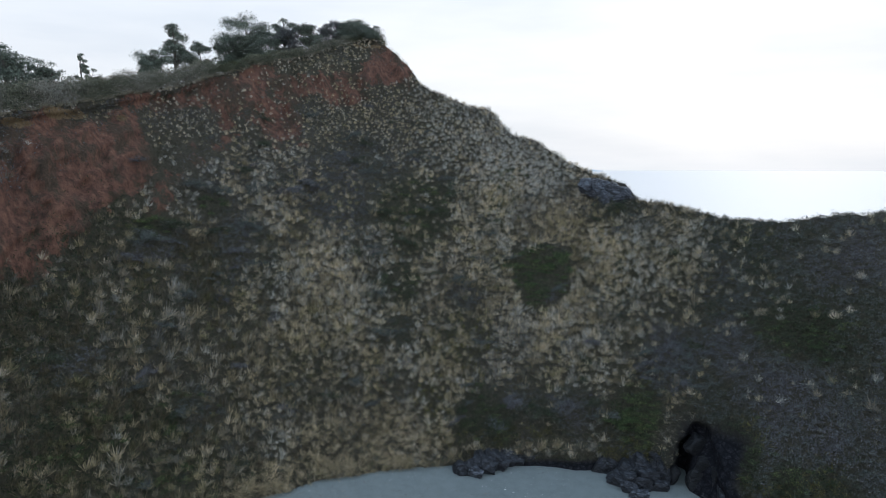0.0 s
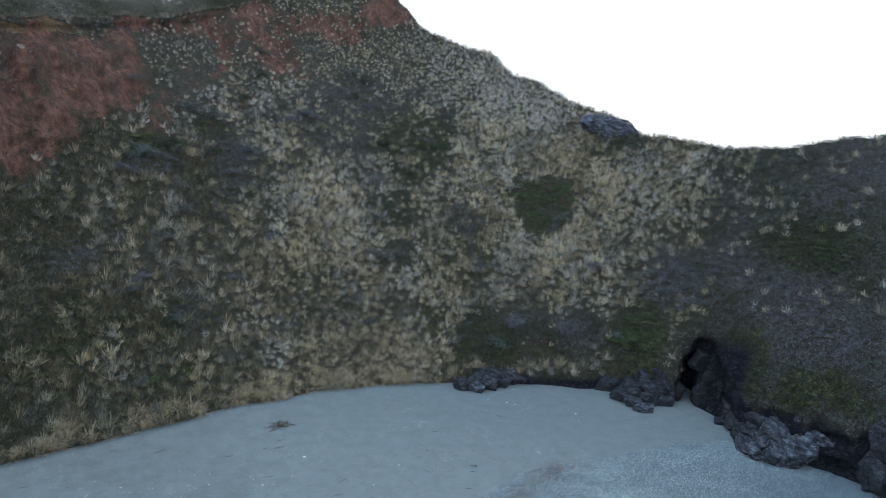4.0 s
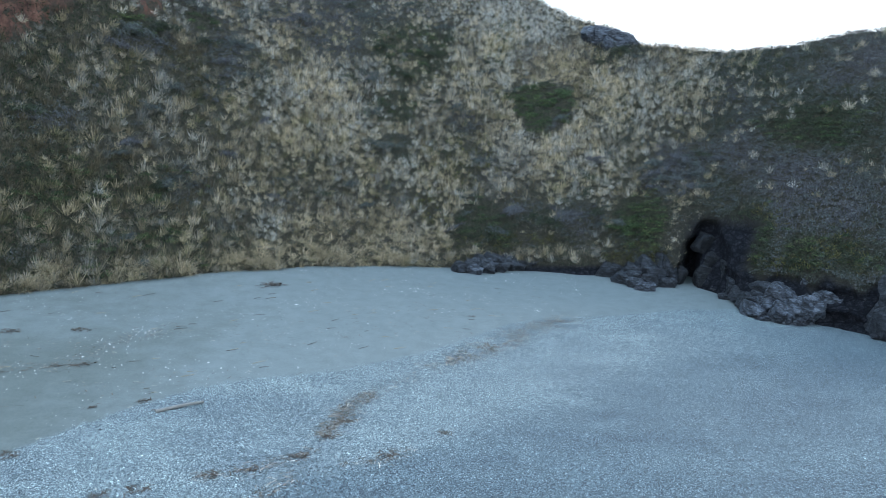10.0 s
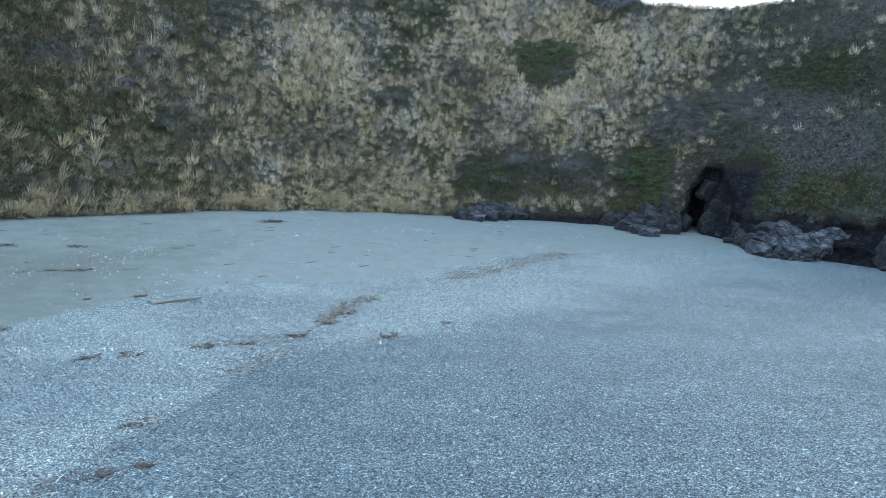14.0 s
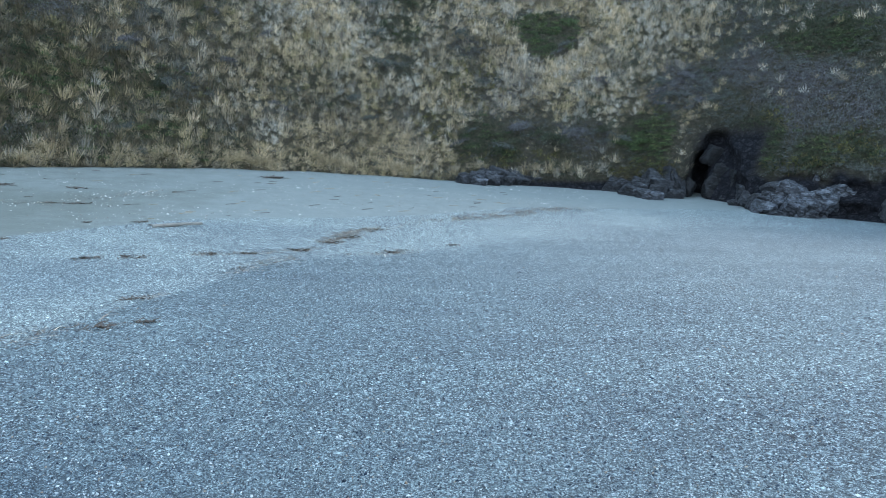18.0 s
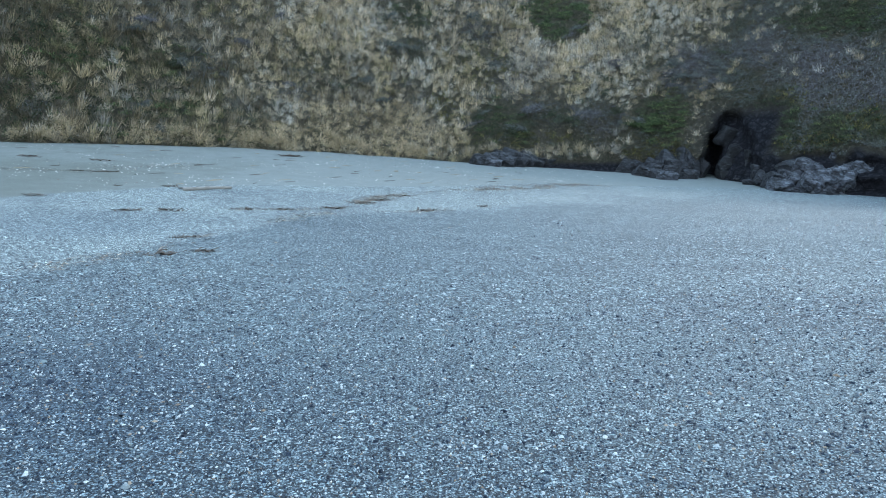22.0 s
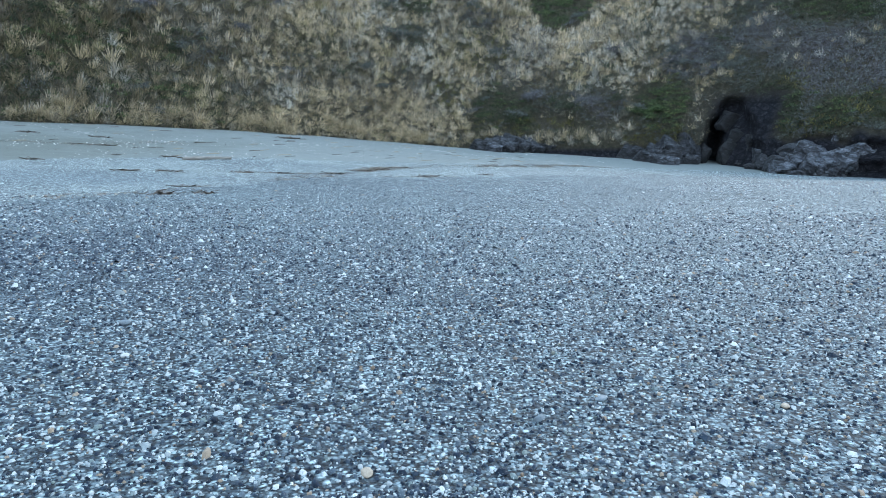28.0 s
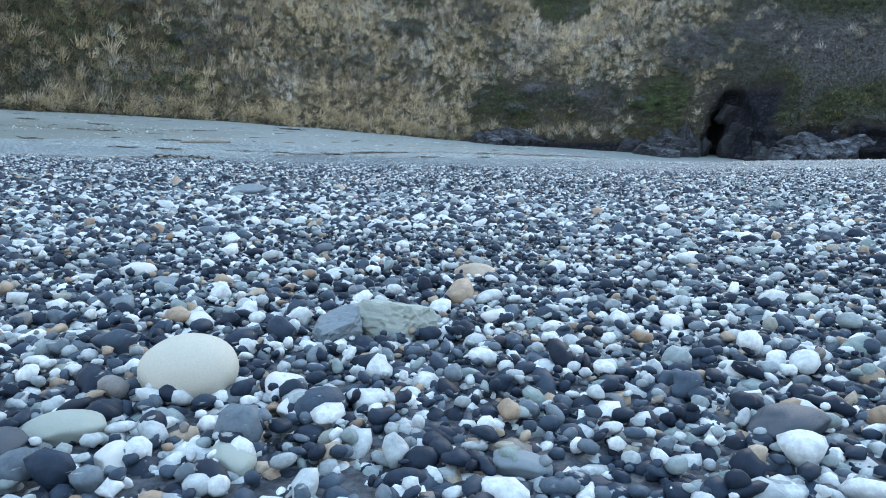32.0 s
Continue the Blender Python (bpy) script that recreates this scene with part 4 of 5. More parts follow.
def plant_shrubs():
    kinds = {"dark green": [shrub_mesh(600 + k, 0.05, SCRUB) for k in range(3)], "blue-grey": [shrub_mesh(610 + k, 0.5, SCRUB) for k in range(3)],
             "purple-grey": [shrub_mesh(620 + k, 0.95, SCRUB) for k in range(3)], "fresh green": [shrub_mesh(630 + k, 0.3, GREEN) for k in range(3)]}
    rng = random.Random(77)
    spots = [(-0.27, 30.4, 2.6, 1), (-0.23, 30.0, 2.4, 2), (-0.19, 30.6, 2.8, 2), (-0.29, 32.6, 1.8, 0), (-0.36, 30.6, 2.4, 1), (-0.33, 30.2, 2.0, 1), (-0.40, 26.4, 2.4, 0), (-0.45, 25.8, 2.2, 1), (-0.34, 25.4, 2.0, 0), (-0.31, 13.0, 1.5, 2), (-0.46, 14.0, 1.7, 2), (-0.10, 18.0, 1.6, 1), (0.02, 19.0, 1.8, 1), (0.06, 24.0, 2.0, 1), (-0.02, 27.0, 2.2, 1)]
    for zone in THICKET + LUSH[:2]:
        area = zone[2] * 75 * zone[3] * 3.14
        for _ in range(min(22, int(area / 9))):
            t, d = rng.uniform(0, 6.28), math.sqrt(rng.random()) * 0.95
            spots.append((zone[0] + zone[2] * d * math.cos(t), zone[1] + zone[3] * d * math.sin(t), rng.uniform(1.0, 2.2), 3 if zone in LUSH else rng.choice((0, 1, 1, 2) if zone[0] < 0.3 else (0, 2, 2, 2, 1))))
    for _ in range(70):
        a = rng.uniform(-0.48, 0.40)
        spots.append((a, rng.uniform(4, 0.85 * float(brow(np.array(a)))), rng.uniform(0.9, 2.1), rng.choice((0, 0, 1, 1, 2))))
    for a, z, s, k in spots:
        a, z = np.array(a), np.array(z)
        if rock_at(a, z) > 0.2 or z > brow(a) - 1.0 or z < foot_high(a) + 0.8:
            continue
        word = list(kinds)[k]
        ob = new("shrub", rng.choice(kinds[word]))
        ob.matrix_world = pose(*(hill_point(a, z) + outward(a, z) * 0.1), 18, rng.uniform(-12, 12), rng.uniform(0, 360)) @ Matrix.Diagonal((s, s, s * rng.uniform(0.7, 0.95), 1))
        tagged(ob, word + " rounded shrub rooted in the steep slope", "shrub", "shrubs on the hillside")


def tube(bm, a, b, r0, r1, sides=7, bend=(0, 0, 0), rings=5):
    """A tapered, bent stem between two points."""
    a, b, bend = Vector(a), Vector(b), Vector(bend)
    axis = (b - a).normalized()
    side = axis.orthogonal().normalized()
    other = axis.cross(side)
    loops = []
    for k in range(rings + 1):
        t = k / rings
        c = a.lerp(b, t) + bend * math.sin(math.pi * t)
        r = r0 + (r1 - r0) * t
        loops.append([bm.verts.new(c + (side * math.cos(2 * math.pi * i / sides) + other * math.sin(2 * math.pi * i / sides)) * r * (1 + 0.15 * noise.noise(c * 3 + side * i))) for i in range(sides)])
    for lo, hi in zip(loops, loops[1:]):
        for i in range(sides):
            bm.faces.new((lo[i], lo[(i + 1) % sides], hi[(i + 1) % sides], hi[i]))
    bm.faces.new(loops[0][::-1])
    bm.faces.new(loops[-1])


def tree(name, x, y, top, wide, style, seed, label):
    """A tree on the flat top: trunk, limbs and a crown of leaf clumps."""
    rng = random.Random(seed)
    a = x / y
    edge = hill_point(np.array(a), brow(np.array(a)))
    back = max(0.0, math.hypot(x, y) - math.hypot(edge[0], edge[1]))
    ground = float(brow(np.array(a))) + 0.35 + 0.05 * back - 0.3
    high = top - ground
    root = new(name)
    root.location = (x, y, ground)
    bm = bmesh.new()
    lean = Vector((rng.uniform(-0.12, 0.12) * high, 0, 0))
    tube(bm, (0, 0, 0), lean + Vector((0, 0, high * 0.84)), 0.022 * high, 0.006 * high, 8, (rng.uniform(-0.3, 0.3), 0, 0), 7)
    part("trunk", bm, BARK, root)
    ends = []
    for k in range(11 if style != "bare" else 8):
        t = rng.uniform(0.35, 0.95) if style == "pine" else rng.uniform(0.18, 0.8)
        ang = rng.uniform(0, 2 * math.pi)
        reach = wide * 0.5 * (rng.uniform(0.45, 1.0) * (1.15 - 0.6 * t if style == "pine" else 1.0))
        p0 = lean * t + Vector((0, 0, high * 0.86 * t))
        p1 = p0 + Vector((math.cos(ang) * reach, math.sin(ang) * reach, rng.uniform(0.02, 0.22) * high))
        p1.z = min(p1.z, high * 0.9)
        bm = bmesh.new()
        tube(bm, p0, p1, 0.012 * high, 0.004 * high, 5, (0, 0, 0.05 * high), 4)
        part("limb", bm, BARK, root)
        ends += [p1, p0.lerp(p1, 0.65)]
    ends.append(lean + Vector((0, 0, high * 0.86)))
    if style != "bare":
        ends += [Vector((rng.uniform(-0.42, 0.42) * wide, rng.uniform(-0.4, 0.4) * wide, rng.uniform(0.15, 0.8) * high)) for _ in range(3 if style == "pine" else 16)]
    gen = np.random.default_rng(seed)
    c = np.array([tuple(p) for p in ends])
    r = gen.uniform(0.14, 0.27, len(c)) * wide * (0.55 if style == "bare" else 1.0)
    tint = gen.uniform(0.1, 0.6, len(c)) if style != "silver" else gen.uniform(0.55, 1.0, len(c))
    n_leaf = 90 if style == "bare" else 240
    n_leaf = int(n_leaf * 1.7 * min(2.2, max(0.8, (wide / 4.2) ** 1.4)))
    pts, quads, t = leaf_arrays(gen, c, r + 0.12, n_leaf, 0.075 + 0.003 * high, tint, 0.7, lift=-0.6)
    crown = new("crown", grid_mesh("crown", pts, quads, NEEDLE if style != "silver" else SCRUB, False, tint=t))
    crown.parent = root
    return tagged(root, label, "tree")


def plant_trees():
    dark = "dark wind-shaped evergreen tree on the cliff top"
    tree("pine_tree", -52.3, 84, 48.9, 5.0, "round", 1, dark)
    tree("pine_tree", -51.3, 87, 47.4, 4.0, "round", 2, dark)
    tree("pine_tree", -56.0, 86, 48.0, 5.0, "round", 3, dark)
    tree("bush", -47.8, 86, 46.9, 3.6, "bare", 4, "thin half-bare bush on the cliff top")
    tree("bush", -45.4, 87, 48.0, 2.0, "bare", 5, "slender half-bare sapling with a small leafy top")
    tree("bush", -43.6, 86, 46.0, 2.6, "bare", 15, "thin half-bare bush on the cliff top")
    tree("pine_tree", -41.8, 100, 50.6, 4.6, "round", 6, "rounded dark evergreen tree beside a taller pine")
    tree("pine_tree", -39.1, 103, 55.2, 4.4, "pine", 7, "tall open-crowned pine standing above the scrub")
    tree("pine_tree", -36.0, 104, 52.4, 4.2, "round", 8, dark)
    tree("cypress_tree", -35.2, 126, 61.0, 8.6, "round", 9, "broad flat-topped dark cypress on the headland")
    tree("cypress_tree", -38.2, 125, 57.2, 5.0, "round", 10, "low spreading dark cypress on the headland")
    tree("cypress_tree", -28.7, 127, 60.8, 4.4, "round", 11, "small dark cypress behind the silvery scrub")
    for k, (x, y, top) in enumerate(((-30.5, 122, 57.0), (-26.5, 122, 57.6), (-23.5, 122, 58.4), (-19.7, 123, 59.1), (-16.2, 122, 58.7), (-13.3, 120.5, 57.6))):
        tree("bush", x, y, top, 4.8, "silver" if k in (1, 3) else "round", 20 + k, "dense silvery-green bush crowding the cliff edge" if k in (1, 3) else "dense dark green bush crowding the cliff edge")


# ---- rocks ----
def boulder(seed, size, detail=3, facets=16, turn=0.0):
    """A stone: a ball cut by random planes; large ones are weathered, split by clefts and ribbed along their bedding."""
    rng = random.Random(seed)
    rough = facets > 9
    planes = []
    for k in range(6 if rough else 0):
        n = Vector((rng.gauss(0, 0.2), rng.gauss(0, 0.2), rng.gauss(0, 0.2)))
        n[k // 2] += k % 2 * 2 - 1
        planes.append(((Matrix.Rotation(0.35, 3, (0.4, 1, 0)) @ n).normalized(), rng.uniform(0.62, 0.80)))
    for _ in range(5 if rough else facets):
        n = Vector((rng.gauss(0, 1), rng.gauss(0, 1), rng.gauss(0, 1))).normalized()
        planes.append((n, rng.uniform(0.66, 0.95)))
    bm = bmesh.new()
    bmesh.ops.create_icosphere(bm, subdivisions=detail, radius=1)
    spin = Matrix.Rotation(turn, 3, "Z")
    shift = Vector((seed * 3.7, seed * 1.3, seed * 2.1))
    bedding = Vector((0.55, 0.25, 0.8)).normalized()
    for v in bm.verts:
        d = v.co.normalized()
        r = min([1.1 if rough else 1.0] + [h / d.dot(n) for n, h in planes if d.dot(n) > 0.05])
        r *= 1 + 0.05 * noise.noise(d * 2.5 + shift) + 0.05 * noise.noise(d * 8 + shift)
        if rough:
            cleft = abs(noise.noise(d * 2.1 + shift * 1.7)) / 0.07
            rib = noise.noise(Vector((d.dot(bedding) * 7, 0.6 * d.x, 0.6 * d.y)) + shift)
            r *= 1 - 0.10 * math.exp(-cleft * cleft) + 0.05 * rib + 0.03 * noise.noise(d * 5 + shift)
        p = d * r
        v.co = spin @ Vector((p.x * size[0], p.y * size[1], p.z * size[2]))
    if rough:
        for f in bm.faces:
            f.smooth = True
    return bm


def outcrop(name, label, blocks, seed, material=None):
    """An outcrop of wedged blocks: (x, y, half width, half depth, half height, lift)."""
    root = new(name)
    x0, y0 = blocks[0][0], blocks[0][1]
    z0 = float(beach_high(np.array(x0), np.array(y0)))
    root.location = (x0, y0, z0)
    rng = random.Random(seed)
    for k, (x, y, w, d, h, lift) in enumerate(blocks):
        z = float(beach_high(np.array(x), np.array(y)))
        slabs = 2 if w > 0.95 else 1
        for i in range(slabs):
            u = (i + 0.5) / slabs * 2 - 1
            tall = h * rng.uniform(0.72, 1.08)
            ob = part("block", boulder(seed * 100 + k * 5 + i, (w * 1.7 / slabs ** 0.8, d * rng.uniform(1.0, 1.35), tall * 1.15), 4, 18, rng.uniform(-0.35, 0.35)), material or ROCK, root)
            ob.data.set_sharp_from_angle(angle=radians(32))
            ob.location = (x - x0 + u * w * 0.75, y - y0 + rng.uniform(-0.35, 0.35) * d, z - z0 + tall * 0.38 + lift)
            ob.rotation_euler = (rng.gauss(0, 0.1), rng.gauss(0.05, 0.07), 0)
    return tagged(root, label, "rock")


def build_rocks():
    outcrop("rock_ledge", "low dark slate ledge half buried at the sand's edge",
            [(2.4, 68.3, 1.2, 0.9, 0.9, 0), (4.0, 68.5, 1.3, 1.0, 1.0, 0), (5.7, 69.4, 1.2, 1.0, 0.9, 0.1), (7.3, 70.5, 1.2, 0.9, 0.9, 0.1), (8.8, 71.4, 1.2, 0.9, 0.8, 0.1), (4.8, 69.6, 1.4, 0.9, 1.1, 0.3)], 1)
    outcrop("boulder", "pale quartz-streaked boulder in the low ledge", [(3.4, 67.5, 0.6, 0.5, 0.6, 0)], 2, PALE_ROCK)
    outcrop("rock_ledge", "low dark slate ledge half buried at the sand's edge",
            [(12.6, 72.3, 1.4, 0.9, 0.7, 0), (14.4, 72.2, 1.4, 1.0, 0.9, 0), (16.2, 71.6, 1.3, 1.0, 1.0, 0), (17.6, 70.4, 1.2, 1.1, 1.1, 0)], 3)
    outcrop("rock_outcrop", "jagged dark rock mass under a grassy cap beside the cave",
            [(18.9, 68.4, 1.3, 1.4, 1.0, 0), (20.2, 67.2, 1.2, 1.3, 0.9, 0.0), (21.5, 67.8, 1.2, 1.5, 1.2, 0.2), (22.8, 68.8, 1.1, 1.5, 1.5, 0.4), (20.4, 69.2, 1.6, 1.5, 1.3, 0.4), (23.6, 70.2, 0.9, 1.6, 2.0, 0.9), (23.5, 71.4, 1.0, 1.5, 1.7, 3.0), (19.0, 66.4, 0.6, 0.6, 0.6, 0), (22.3, 66.8, 0.7, 0.7, 0.8, 0)], 4)
    outcrop("boulder", "grey angular boulder lying on the sand before the rocks", [(20.0, 65.0, 0.7, 0.6, 0.65, 0)], 5, PALE_ROCK)
    # these blocks are darkened by colour to stand for shade in the cave
    outcrop("rock_outcrop", "fissured rock face inside the cave mouth, coloured dark for shade",
            [(26.5, 67.3, 0.9, 0.9, 1.3, 0.3), (27.1, 67.1, 0.8, 0.9, 1.2, 2.1), (26.6, 68.5, 0.7, 0.9, 1.1, 3.7), (27.9, 65.7, 0.9, 1.0, 1.2, 0.4), (28.0, 65.9, 0.7, 0.9, 1.0, 2.0), (24.2, 68.2, 0.5, 0.8, 1.2, 0.5)], 6, SHADED_ROCK)
    outcrop("rock_outcrop", "low dark rocks stepping down from the cave to the gravel",
            [(28.9, 66.4, 1.4, 1.5, 1.5, 0.3), (28.5, 64.0, 1.4, 1.4, 1.4, 0.2), (28.2, 61.6, 1.4, 1.4, 1.3, 0.2), (27.8, 59.4, 1.2, 1.3, 1.1, 0.1), (27.2, 65.4, 0.7, 0.6, 0.4, 0), (26.9, 62.8, 0.7, 0.7, 0.45, 0), (29.8, 62.6, 1.3, 1.4, 1.2, 0.8), (29.4, 60.0, 1.3, 1.4, 1.2, 0.7)], 7)
    outcrop("rock_outcrop", "large cracked blue-grey slate outcrop rising from the gravel",
            [(27.3, 57.4, 1.08, 1.4, 1.02, 0.0), (28.6, 55.9, 1.08, 1.5, 1.41, 0.13), (30.1, 55.5, 1.08, 1.5, 1.66, 0.26), (31.6, 55.4, 1.08, 1.5, 1.73, 0.26), (33.1, 55.7, 1.08, 1.6, 1.79, 0.39), (29.4, 57.7, 1.62, 1.5, 1.79, 0.65), (32.2, 57.5, 1.84, 1.5, 1.92, 0.78), (27.3, 55.7, 0.65, 0.6, 0.35, 0.0), (28.7, 54.6, 0.76, 0.6, 0.35, 0.0), (34.4, 56.1, 0.97, 1.5, 1.92, 0.91), (35.0, 57.1, 0.97, 1.3, 2.3, 0.78)], 8, PALE_ROCK)
    outcrop("rock_outcrop", "dark rock buttress behind a shadowed gap",
            [(35.0, 55.2, 0.9, 1.2, 1.6, 0.3), (34.9, 53.6, 0.9, 1.2, 1.7, 0.3), (34.6, 52.0, 0.9, 1.2, 1.6, 0.2), (34.3, 50.4, 1.0, 1.2, 1.6, 0.2), (35.6, 54.0, 1.0, 1.5, 1.8, 2.2), (35.3, 52.0, 1.0, 1.5, 1.8, 2.2), (35.2, 50.0, 1.0, 1.5, 1.8, 2.0), (34.0, 52.6, 0.5, 0.5, 0.4, 0), (33.7, 50.6, 0.6, 0.5, 0.4, 0)], 9)
    crag = tagged(new("rock_outcrop"), "weathered grey crag breaking the ridge line", "rock")
    crag.location = tuple(hill_point(np.array(0.252), np.array(29.6)))
    for k, (dx, dy, dz, w, d, h) in enumerate(((0, 0.7, -0.3, 2.0, 1.8, 1.7), (-2.1, 0.8, 0.5, 1.9, 1.6, 1.5), (1.9, 0.6, -1.3, 1.7, 1.5, 1.5), (0.4, 0.1, -2.2, 1.9, 1.3, 1.6), (-1.8, 0.2, -1.3, 1.7, 1.2, 1.5), (3.4, 0.5, -2.5, 1.3, 1.1, 1.0), (1.0, 0.4, -0.6, 1.5, 1.3, 1.3), (-0.6, 0.5, 0.6, 1.3, 1.2, 0.9), (-3.9, 0.9, 1.0, 1.5, 1.3, 1.1), (2.6, 0.2, -3.2, 1.3, 1.0, 1.0))):
        ob = part("block", boulder(900 + k, (w * 1.25, d * 1.2, h * 1.25), 4, 18, 0.5 * k), PALE_ROCK, crag)
        ob.data.set_sharp_from_angle(angle=radians(32))
        ob.rotation_euler = (0.1 * (k % 3 - 1), 0.12, 0)
        ob.location = (dx, dy, dz)


# ---- what lies on the beach ----
def on_beach(x, y, lift=0.0):
    return (x, y, float(beach_high(np.array(x), np.array(y))) + lift)


def build_log():
    root = new("driftwood_log")
    root.location = on_beach(-12.55, 31.84, 0.07)
    root.rotation_euler = (0, 0, math.atan2(1.29, 1.82))
    bm = bmesh.new()
    tube(bm, (-1.12, 0, 0.0), (1.12, 0, 0.03), 0.09, 0.06, 12, (0, 0.06, 0.02), 14)
    part("trunk", bm, DRIFT, root)
    bm = bmesh.new()
    tube(bm, (-0.9, 0.0, 0.02), (-1.3, 0.18, 0.06), 0.045, 0.02, 7, (0, 0, 0.02), 4)
    part("branch_stub", bm, BARK, root, "dark broken branch stub")
    tagged(root, "bleached grey driftwood log lying on gravel", "driftwood")


def frond_mesh(seed):
    """A curled strip of dried kelp."""
    rng = random.Random(seed)
    bm = bmesh.new()
    rows, turn, p = [], rng.uniform(-0.4, 0.4), Vector((-0.5, 0, 0))
    for k in range(9):
        w = 0.055 * math.sin(math.pi * (k + 0.7) / 9.4) + 0.01
        side = Vector((-math.sin(turn), math.cos(turn), rng.uniform(-0.5, 0.5))) * w
        lift = Vector((0, 0, 0.06 * abs(noise.noise(Vector((seed * 3.3, k * 0.7, 0))))))
        rows.append([bm.verts.new(p - side + lift), bm.verts.new(p + lift * 1.6), bm.verts.new(p + side + lift)])
        p = p + Vector((math.cos(turn), math.sin(turn), 0)) * 0.12
        turn += rng.gauss(0, 0.35)
    for lo, hi in zip(rows, rows[1:]):
        for i in range(2):
            bm.faces.new((lo[i], lo[i + 1], hi[i + 1], hi[i]))
    data = bpy.data.meshes.new("frond")
    bm.to_mesh(data)
    bm.free()
    data.materials.append(KELP)
    return data


FRONDS = [frond_mesh(k) for k in range(7)]


def kelp_heap(x, y, size, seed, label):
    """A loose heap of dried kelp fronds."""
    rng = random.Random(seed)
    root = new("kelp_heap")
    root.location = on_beach(x, y, 0.005)
    slant = rng.uniform(0.3, 0.8)
    for k in range(int(16 + 14 * size) if size < 2 else 110):
        ob = new("frond", rng.choice(FRONDS))
        u, v = rng.gauss(0, 0.20 * size), rng.gauss(0, 0.13 * size)
        px, py = u * math.cos(slant) - v * math.sin(slant), u * math.sin(slant) + v * math.cos(slant)
        s = rng.uniform(0.15, 0.42) * size ** 0.5
        dz = on_beach(x + px, y + py)[2] - on_beach(x, y)[2]
        ob.matrix_world = pose(px, py, dz + rng.uniform(0.0, 0.03), rng.gauss(0, 10), rng.gauss(0, 10), rng.gauss(35, 50)) @ Matrix.Diagonal((s, s, s, 1))
        ob.parent = root
    tagged(root, label, "kelp", "kelp heaps on the beach")


def build_wrack():
    brown = "tangled heap of dried brown kelp on the beach"
    for k, (x, y, s) in enumerate(((-14.5, 32.4, 1.0), (-14.0, 55.8, 2.6), (-16.5, 31.3, 0.6), (-20.7, 36.0, 0.9), (-19.6, 36.5, 1.3), (-26.0, 40.6, 1.6), (-22.4, 41.9, 1.6), (-17.4, 26.4, 1.2), (0.24, 30.4, 0.9), (-2.26, 28.0, 1.3),
                                   (-12.5, 23.8, 1.2), (-11.4, 24.4, 1.3), (-9.0, 25.8, 1.2), (-7.8, 26.2, 0.9), (-5.9, 27.6, 1.4), (-4.9, 29.6, 1.2), (-4.4, 31.4, 1.2), (-8.0, 15.4, 1.1), (-7.2, 16.0, 0.9), (2.4, 51.7, 0.6), (-8.6, 18.4, 0.8), (-3.4, 34.5, 0.9))):
        kelp_heap(x, y, s, 60 + k, brown if s < 2 else "broad flat mat of dark dried kelp high on the sand")
    # loose scraps along the old tide lines
    rng = np.random.default_rng(12)
    lines = [[(-14, 23.2), (-11, 24.6), (-8, 26.1), (-5.8, 27.6), (-4.7, 31), (-3.5, 34.5), (-0.7, 39.9), (3.2, 43.4), (8.8, 50.6)],
             [(-11.0, 10.8), (-9.4, 12.5), (-8.9, 15.9), (-8.3, 18.6), (-7.1, 21.9), (-6.9, 23.8), (-5.7, 25.8), (-3.7, 27.0), (-1.9, 27.9), (0.3, 30.3)]]
    cx, cy = [], []
    for line in lines:
        p = np.array(line)
        t = rng.uniform(0, len(p) - 1.001, 900)
        i = t.astype(int)
        q = p[i] + (p[i + 1] - p[i]) * (t - i)[:, None]
        q = q + rng.normal(0, 1, q.shape) * (0.32, 0.26)
        dense = layered(q[:, 0] * 0.5, q[:, 1] * 0.5, 0, 66, 2) > 0.42
        cx.append(q[dense, 0])
        cy.append(q[dense, 1])
    for run, count, wide in (([(-0.3, 39.8), (2.6, 43.5), (4.7, 46.3), (7.7, 50.8), (10.4, 53.3)], 2400, 0.70), ([(-5.4, 29.6), (-5.0, 31.3), (-4.7, 33.2), (-3.6, 35.4)], 700, 0.32), ([(-24.0, 34.4), (-20.5, 36.3), (-19.0, 41.4), (-17.4, 43.7)], 500, 0.6)):
        p = np.array(run)
        t = rng.uniform(0, len(p) - 1.001, count)
        i = t.astype(int)
        q = p[i] + (p[i + 1] - p[i]) * (t - i)[:, None] + rng.normal(0, wide, (count, 2))
        thick = layered(q[:, 0] * 0.9, q[:, 1] * 0.9, 0, 68, 3) > 0.40
        cx.append(q[thick, 0])
        cy.append(q[thick, 1])
    bits = np.stack([rng.uniform(-33, 12, 3600), rng.uniform(26, 70, 3600)], -1)
    bits = bits[(along(SAND_EDGE, bits[:, 0], bits[:, 1]) > 0) & (layered(bits[:, 0] / 6, bits[:, 1] / 3, 0, 67, 3) > 0.50)]
    cx.append(bits[:, 0])
    cy.append(bits[:, 1])
    x, y = np.concatenate(cx), np.concatenate(cy)
    n = len(x)
    ang = rng.normal(0.6, 0.7, n)
    c = np.stack([x, y, beach_high(x, y) + 0.012], -1)
    d = np.stack([np.cos(ang), np.sin(ang), rng.normal(0, 0.05, n)], -1) * rng.lognormal(-2.45, 0.65, n).clip(0.03, 0.5)[:, None]
    w = np.stack([-np.sin(ang), np.cos(ang), 0 * ang], -1) * rng.uniform(0.006, 0.02, n)[:, None]
    up = np.array((0, 0, 0.02))
    pts = np.stack([c - d - w, c - d + w, c - w + up, c + w + up, c + d - w, c + d + w], 1).reshape(-1, 3)
